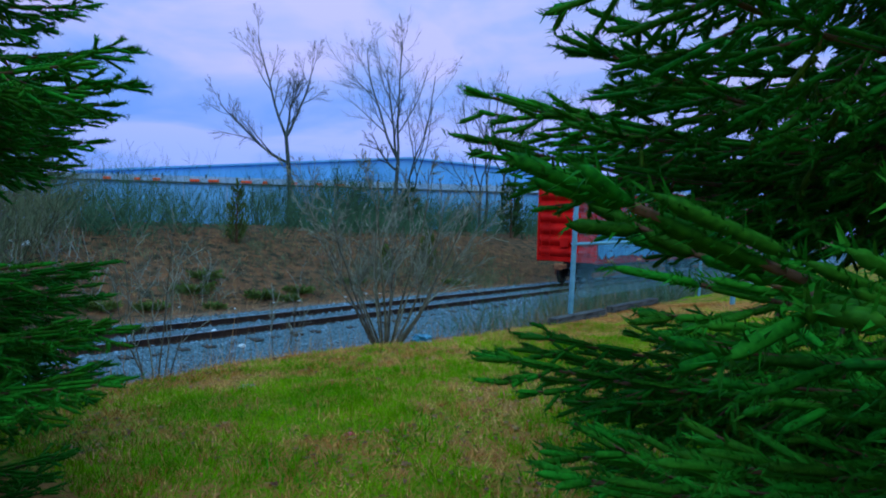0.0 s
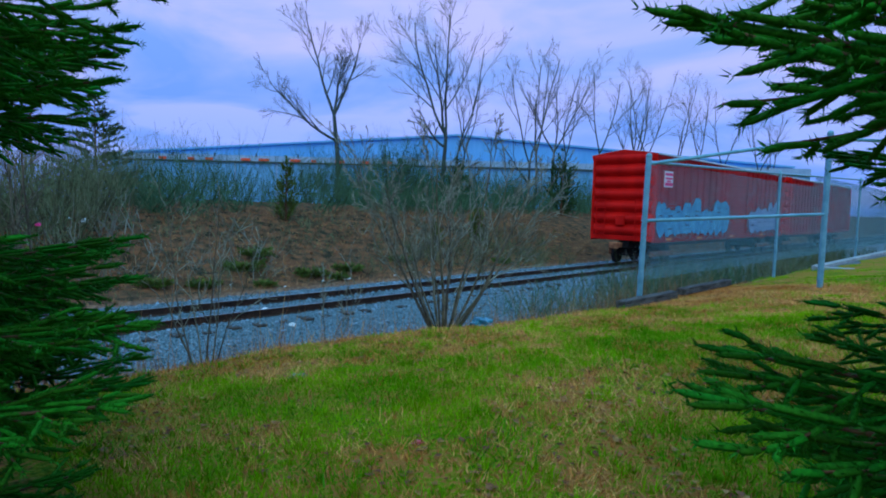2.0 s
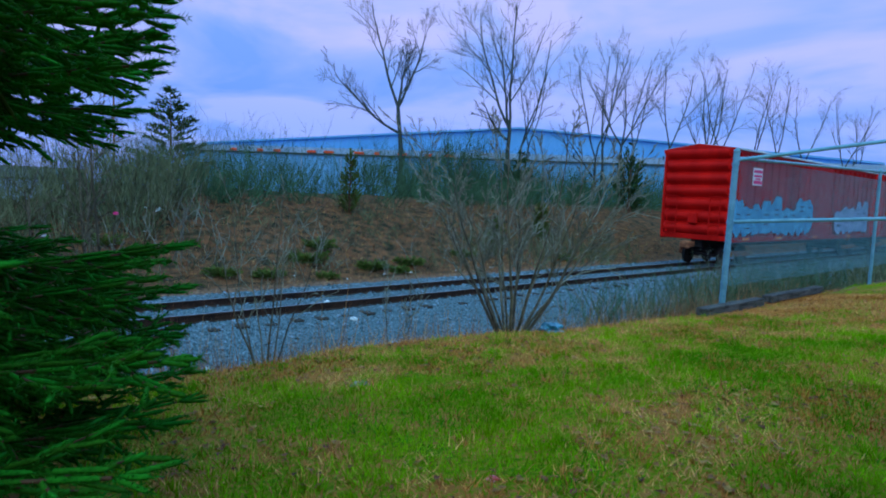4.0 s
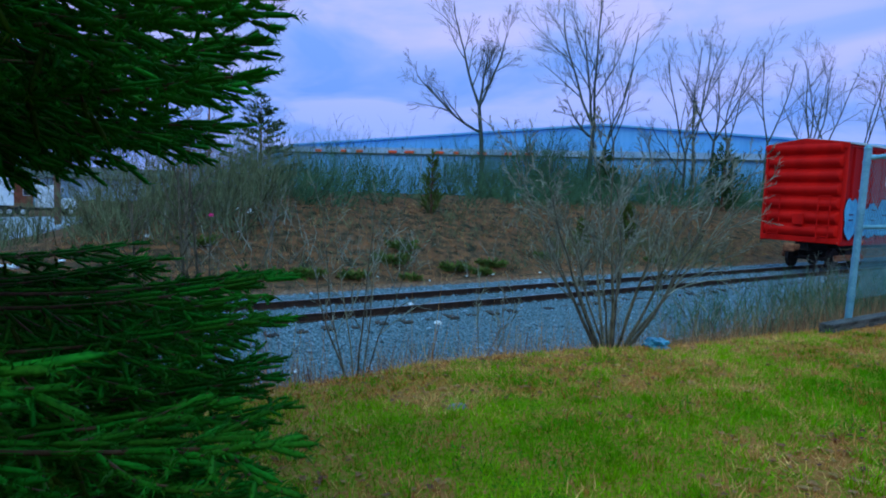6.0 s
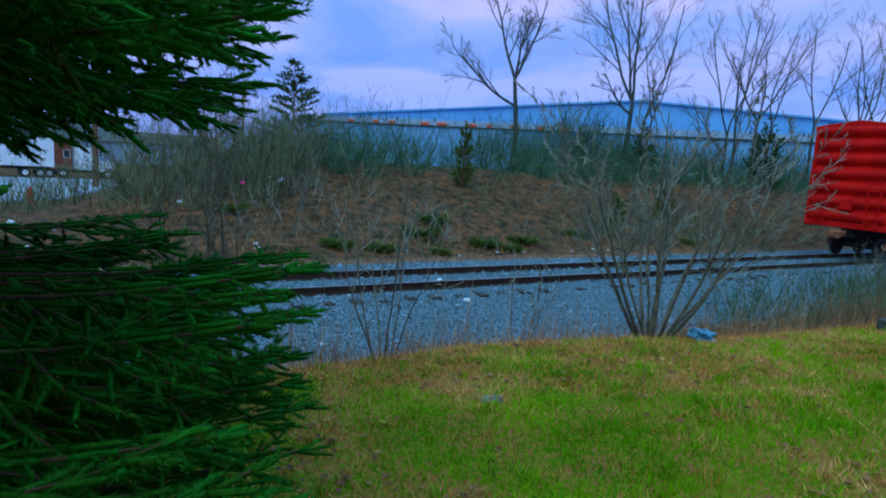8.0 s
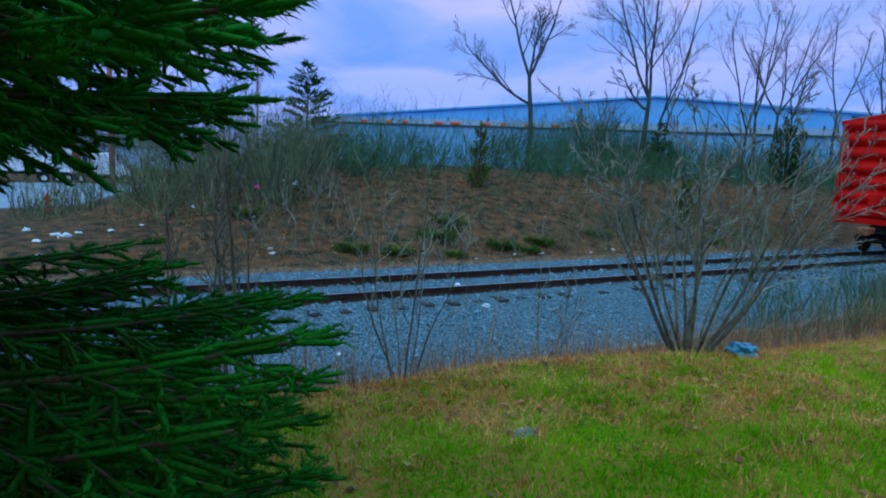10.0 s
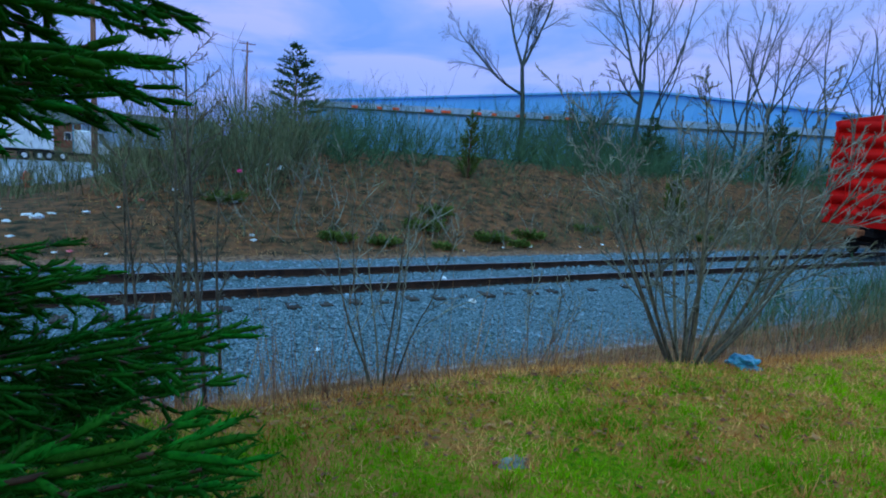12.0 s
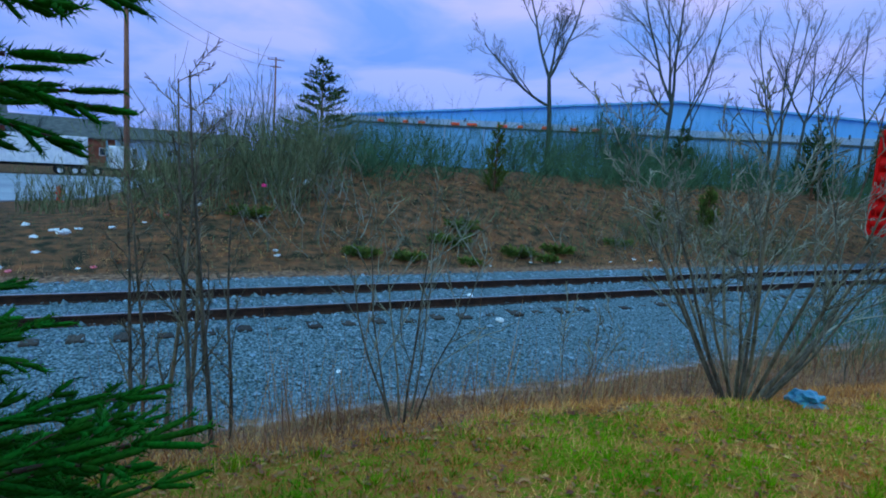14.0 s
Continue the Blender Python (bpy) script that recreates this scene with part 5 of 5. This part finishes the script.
house(-8.5, 112.0, 15, 10, 4.2, 6.9, 0.1, "brick", "low brick house with a dark shingle roof")
house(-22.0, 100.0, 14, 10, 5.2, 9.0, 0.2, "brick", "brick house with a steep dark roof")
house(12.0, 135.0, 26, 12, 4.5, 6.5, 0.05, "paleband", "long pale building with a dark roof")
bare_tree(-11.0, 100.0, 2.4, [(1, -30, 4.5), (1, 25, 4.5), (1, 0, 4.5)], 201, "round leafless tree in front of a far house", 0.2, 4, 3)
bare_tree(0.5, 115.0, 2.4, [(1, -25, 4.0), (1, 25, 4.5), (1, 0, 4.5)], 202, "round leafless tree beside a far house", 0.2, 4, 3)
bare_tree(14.8, 60.0, 5.0, [(1, -12, 7), (1, 12, 7), (1, 0, 7.5)], 203, "slender leafless tree near the yard", 0.12, 4, 2)


def hydrant(x, y):
    h = thing("fire_hydrant", (x, y, gz(x, y)), "red fire hydrant at the roadside", "fire hydrant")
    bm = rod((0, 0, -0.05), (0, 0, 0.75), 0.16, 0.15, 14)
    bmesh.ops.create_uvsphere(bm, u_segments=12, v_segments=8, radius=0.17, matrix=Matrix.Translation((0, 0, 0.75)))
    part("barrel", bm, M["hydrant"], h)
    part("bonnet_nut", rod((0, 0, 0.9), (0, 0, 1.0), 0.05), M["hydrant"], h)
    for s in (-1, 1):
        part("outlet", rod((0, 0, 0.55), (0.27 * s, 0, 0.55), 0.08), M["hydrant"], h)
    part("base_flange", rod((0, 0, 0.0), (0, 0, 0.06), 0.24, sides=14), M["hydrant"], h)


hydrant(-2.1, 32.5)


# ---- litter and small things ----
def crumple(name, x, y, size, mat, label, seed, flat=0.6, category="litter", z=None):
    """A crumpled sheet or bag resting on the ground."""
    rng = random.Random(seed)
    bm = bmesh.new()
    bmesh.ops.create_icosphere(bm, subdivisions=3, radius=1)
    off = Vector((seed * 3.7, seed, 0))
    for v in bm.verts:
        k = 0.72 + 0.5 * noise.noise(v.co * 1.6 + off) + 0.28 * noise.noise(v.co * 4.5 + off)
        v.co = Vector((v.co.x * size * k, v.co.y * size * k * rng.uniform(0.96, 1.04), v.co.z * size * flat * k))
    low = min(v.co.z for v in bm.verts)
    for v in bm.verts:
        v.co.z = max(v.co.z, low * 0.5)
    bm.verts.ensure_lookup_table()
    low = min(v.co.z for v in bm.verts)
    ob = part(name, bm, M[mat])
    ob.location = (x, y, (gz(x, y) if z is None else z) - low - 0.012)
    ob.rotation_euler = (0, 0, rng.uniform(0, 6))
    return tagged(ob, label, category)


crumple("plastic_bag", 6.13, -7.55, 0.17, "bag", "crumpled teal plastic bag beside the leafless bush", 4, 0.55, "plastic bag")
crumple("candy_wrapper", 2.66, -10.1, 0.035, "wrapper", "crumpled red and pink wrapper on the grass", 2, 0.5, "wrapper")
crumple("flat_stone", 3.15, -8.35, 0.11, "rock", "flat grey stone sunk in the grass", 9, 0.12, "stone")
crumple("white_rock", 8.03, 0.75, 0.1, "paper", "white rock lying between the rails", 3, 0.8, "rock", -0.2)
crumple("white_rock", 7.75, -0.9, 0.1, "paper", "pale rock beside the near rail", 5, 0.6, "rock")
rl = random.Random(12)
for n, (x, y, s) in enumerate(((1.2, 8.4, 0.13), (5.1, 8.7, 0.15), (0.1, 8.0, 0.2), (-0.1, 8.3, 0.16), (0.4, 8.5, 0.13), (-0.5, 7.6, 0.12), (-0.3, 6.2, 0.12), (5.0, 5.6, 0.1), (5.05, 6.0, 0.1), (4.6, 9.5, 0.09), (13.5, 4.8, 0.13), (13.0, 4.9, 0.08), (12.4, 4.7, 0.07), (16.9, 5.0, 0.1), (17.5, 4.8, 0.08), (15.5, 4.6, 0.06), (6.3, 9.8, 0.08), (3.6, 10.5, 0.12), (2.0, 9.0, 0.08), (-0.8, 5.0, 0.1), (0.6, 4.9, 0.08), (1.6, 4.6, 0.06), (4.3, -2.0, 0.05), (9.4, 5.2, 0.06), (20.2, 4.6, 0.08), (10.8, 4.4, 0.05), (6.9, 12.2, 0.1), (-1.6, 7.0, 0.1), (-0.9, 9.5, 0.12))):
    crumple("paper_scrap", x, y, s, "paper", "scrap of white paper litter on the ground", 30 + n, rl.uniform(0.3, 0.7))["group"] = "scattered litter"
for n, (x, y) in enumerate(((0.9, 5.0), (-0.6, 4.6), (2.6, 9.6))):
    crumple("red_scrap", x, y, 0.09, "wrapper", "scrap of faded red litter on the ground", 70 + n, 0.5)["group"] = "scattered litter"
balloon = crumple("foil_balloon", 5.2, 8.5, 0.09, "magenta", "deflated pink foil balloon caught in bare brush", 8, 0.8, "balloon")
balloon.location.z = gz(5.2, 8.5) + 1.02
part("balloon_string", rod((0, 0, -1.05), (0, 0, 0), 0.004, sides=4), M["pale"], balloon)
crumple("snagged_bag", 7.2, 11.4, 0.14, "paper", "torn pale bag caught in a low shrub", 10, 0.9, "plastic bag", gz(7.2, 11.4) + 0.1)


# ---- grass, leaves, weeds ----
def blades(name, n, x0, x1, y0, y1, h, w, mat, label, seed, keep, lean_s=0.45, category="grass"):
    """Upright slim blades, kept where keep(x, y) says so."""
    rng = np.random.default_rng(seed)
    x, y = rng.uniform(x0, x1, n), rng.uniform(y0, y1, n)
    ok = np.array([keep(a, b, r) for a, b, r in zip(x, y, rng.random(n))])
    x, y = x[ok], y[ok]
    n = len(x)
    z = np.array([gz(a, b) for a, b in zip(x, y)]) - 0.004
    p = np.stack([x, y, z], 1)
    d = np.stack([rng.normal(0, lean_s, n), rng.normal(0, lean_s, n), np.ones(n)], 1)
    d /= np.linalg.norm(d, axis=1, keepdims=True)
    a = rng.uniform(0, np.pi, n)
    s = np.stack([np.cos(a), np.sin(a), np.zeros(n)], 1) * w * rng.uniform(0.6, 1.2, (n, 1))
    ln = (h * rng.lognormal(0, 0.35, n))[:, None]
    v = np.stack([p - s, p + s, p + d * ln], 1).reshape(-1, 3)
    f = np.arange(3 * n).reshape(-1, 3)
    return tagged(np_mesh(name, v, f, mat), label, category, kind="stuff")


def patch(x, y):
    edge = max(0.0, 1.0 - (edge_y(x) - y) / 1.6) if y < edge_y(x) else 0.0
    return 0.025 * (x - 4.5) + 0.07 + 0.5 * edge + 1.1 * noise.noise(Vector((x * 0.9, y * 0.9, 1.7))) + 0.9 * noise.noise(Vector((x * 3.1, y * 3.1, 4.2)))


def on_lawn(x, y):
    return y < edge_y(x) + 0.1 and math.hypot(x - SPRUCE_LEFT[0] + 0.1, y - SPRUCE_LEFT[1]) > 2.05 + 0.2 * patch(x, y)


blades("lawn_grass", 260000, 0.0, 9.0, -12.6, -6.8, 0.036, 0.0034, M["grass"], "short green lawn grass", 1, lambda x, y, r: on_lawn(x, y) and r < 0.56 - 1.0 * patch(x, y))
blades("lawn_grass", 60000, 9.0, 20.0, -12.6, -7.6, 0.04, 0.006, M["grass"], "short green lawn grass", 2, lambda x, y, r: on_lawn(x, y) and r < 0.56 - 1.0 * patch(x, y))
blades("dry_grass", 180000, 0.0, 13.0, -12.6, -6.8, 0.042, 0.0042, M["grass_dry"], "straw-coloured dead grass in the lawn", 3, lambda x, y, r: on_lawn(x, y) and r < 0.62 + 1.5 * patch(x, y), 0.9)
def tufts(n, x0, x1, y0, y1, per, h, mat, label, seed):
    """Clumps of longer blades leaning out from their middles."""
    rng = np.random.default_rng(seed)
    cx, cy = rng.uniform(x0, x1, n), rng.uniform(y0, y1, n)
    ok = np.array([on_lawn(a, b) for a, b in zip(cx, cy)])
    cx, cy = cx[ok], cy[ok]
    n = len(cx)
    o = rng.normal(0, 0.026, (n, per, 2)) * rng.uniform(0.6, 1.7, (n, 1, 1))
    x, y = (cx[:, None] + o[:, :, 0]).ravel(), (cy[:, None] + o[:, :, 1]).ravel()
    p = np.stack([x, y, np.array([gz(a, b) for a, b in zip(x, y)]) - 0.004], 1)
    lean_out = o.reshape(-1, 2) * 14 + rng.normal(0, 0.25, (n * per, 2))
    d = np.concatenate([lean_out, np.ones((n * per, 1))], 1)
    d /= np.linalg.norm(d, axis=1, keepdims=True)
    t = rng.uniform(0, np.pi, n * per)
    w = np.stack([np.cos(t), np.sin(t), 0 * t], 1) * 0.0032
    ln = (h * np.repeat(rng.uniform(0.6, 1.35, n), per) * rng.uniform(0.6, 1.2, n * per))[:, None]
    v = np.stack([p - w, p + w, p + d * ln], 1).reshape(-1, 3)
    return tagged(np_mesh("grass_tufts", v, np.arange(len(v)).reshape(-1, 3), mat), label, "grass", kind="stuff")


tufts(1500, 0.0, 9.0, -12.5, -6.9, 30, 0.062, M["grass"], "taller tufts of green grass in the lawn", 41)
tufts(700, 0.0, 12.0, -12.5, -6.9, 26, 0.05, M["grass_dry"], "matted tufts of straw-coloured dead grass", 42)
blades("clover_patch", 9000, 0.8, 4.8, -12.0, -8.6, 0.05, 0.005, M["clover"], "darker green tufts in the lawn", 4, lambda x, y, r: on_lawn(x, y) and noise.noise(Vector((x * 1.6, y * 1.6, 9.0))) > 0.28, 0.7)
blades("dry_edge_grass", 30000, -1.5, 15.0, -7.7, -6.1, 0.07, 0.0035, M["grass_dry"], "rusty dry grass along the lawn's edge", 5, lambda x, y, r: y > edge_y(x) - 0.12 * r - 0.05, 0.6)
blades("dry_weeds", 10000, -3.0, 16.0, -6.9, -3.3, 0.26, 0.0035, M["weed"], "brown dry weeds on the ditch slope", 6, lambda x, y, r: r < 0.75 + 0.6 * patch(x, y), 0.85, "weeds")
blades("bank_weeds", 16000, -4.0, 14.0, -5.2, -1.6, 0.07, 0.006, M["brush"], "dull olive weeds growing through the gravel", 14, lambda x, y, r: patch(x, y) + 0.25 * (-3.0 - y) > 0.05, 0.8, "weeds")
blades("tall_weeds", 4000, -2.0, 16.0, -6.9, -4.0, 0.5, 0.004, M["weed"], "tall dry weed stalks above the ditch", 7, lambda x, y, r: patch(x, y) > 0.0, 0.18, "weeds")
blades("track_weeds", 9000, -6.0, 30.0, 3.6, 6.2, 0.16, 0.006, M["weed"], "dry grass along the far side of the track", 8, lambda x, y, r: r < 0.5 + 0.8 * patch(x, y), 0.5, "weeds")
blades("slope_weeds", 14000, 0.0, 34.0, 5.5, 14.0, 0.22, 0.008, M["weed"], "tufts of dry grass on the leafy slope", 9, lambda x, y, r: patch(x, y) > 0.05, 0.6, "weeds")
blades("slope_weeds_pale", 6000, -4.0, 34.0, 4.8, 14.0, 0.24, 0.007, M["brush"], "grey dead stalks on the leafy slope", 10, lambda x, y, r: patch(x, y) < 0.1, 0.6, "weeds")


def leaves(name, n, x0, x1, y0, y1, size, label, seed, keep):
    """Curled fallen leaves lying flat on the ground."""
    rng = np.random.default_rng(seed)
    x, y = rng.uniform(x0, x1, n), rng.uniform(y0, y1, n)
    ok = np.array([keep(a, b, r) for a, b, r in zip(x, y, rng.random(n))])
    x, y = x[ok], y[ok]
    n = len(x)
    z = np.array([gz(a, b) for a, b in zip(x, y)]) + 0.012
    a, s = rng.uniform(0, 6.3, n), size * rng.uniform(0.6, 1.4, n)
    shape = np.array([(-1, 0, 0.1), (-0.2, -0.55, 0.25), (0.9, -0.1, 0.0), (0.1, 0.55, 0.3)])
    v = shape[None] * s[:, None, None] * np.array((1, 1, 1.0)) + rng.normal(0, 0.12, (n, 4, 3)) * s[:, None, None]
    c, d = np.cos(a)[:, None], np.sin(a)[:, None]
    v = np.stack([v[:, :, 0] * c - v[:, :, 1] * d, v[:, :, 0] * d + v[:, :, 1] * c, np.abs(v[:, :, 2])], 2)
    v += np.stack([x, y, z], 1)[:, None]
    return tagged(np_mesh(name, v.reshape(-1, 3), np.arange(4 * n).reshape(-1, 4), M["leaf"]), label, "leaves", kind="stuff")


leaves("fallen_leaves", 11000, 0.5, 14, -12.4, -7, 0.022, "brown dead leaves scattered on the lawn", 1, lambda x, y, r: r < 0.3 + 1.4 * patch(x, y))
leaves("fallen_leaves", 7000, -1, 15, -7.2, -3.6, 0.028, "brown dead leaves on the ditch slope", 2, lambda x, y, r: r < 0.7)
leaves("fallen_leaves", 16000, 1, 36, 5.2, 15, 0.05, "rust-brown dead leaves covering the slope", 3, lambda x, y, r: r < 0.55 + patch(x, y))
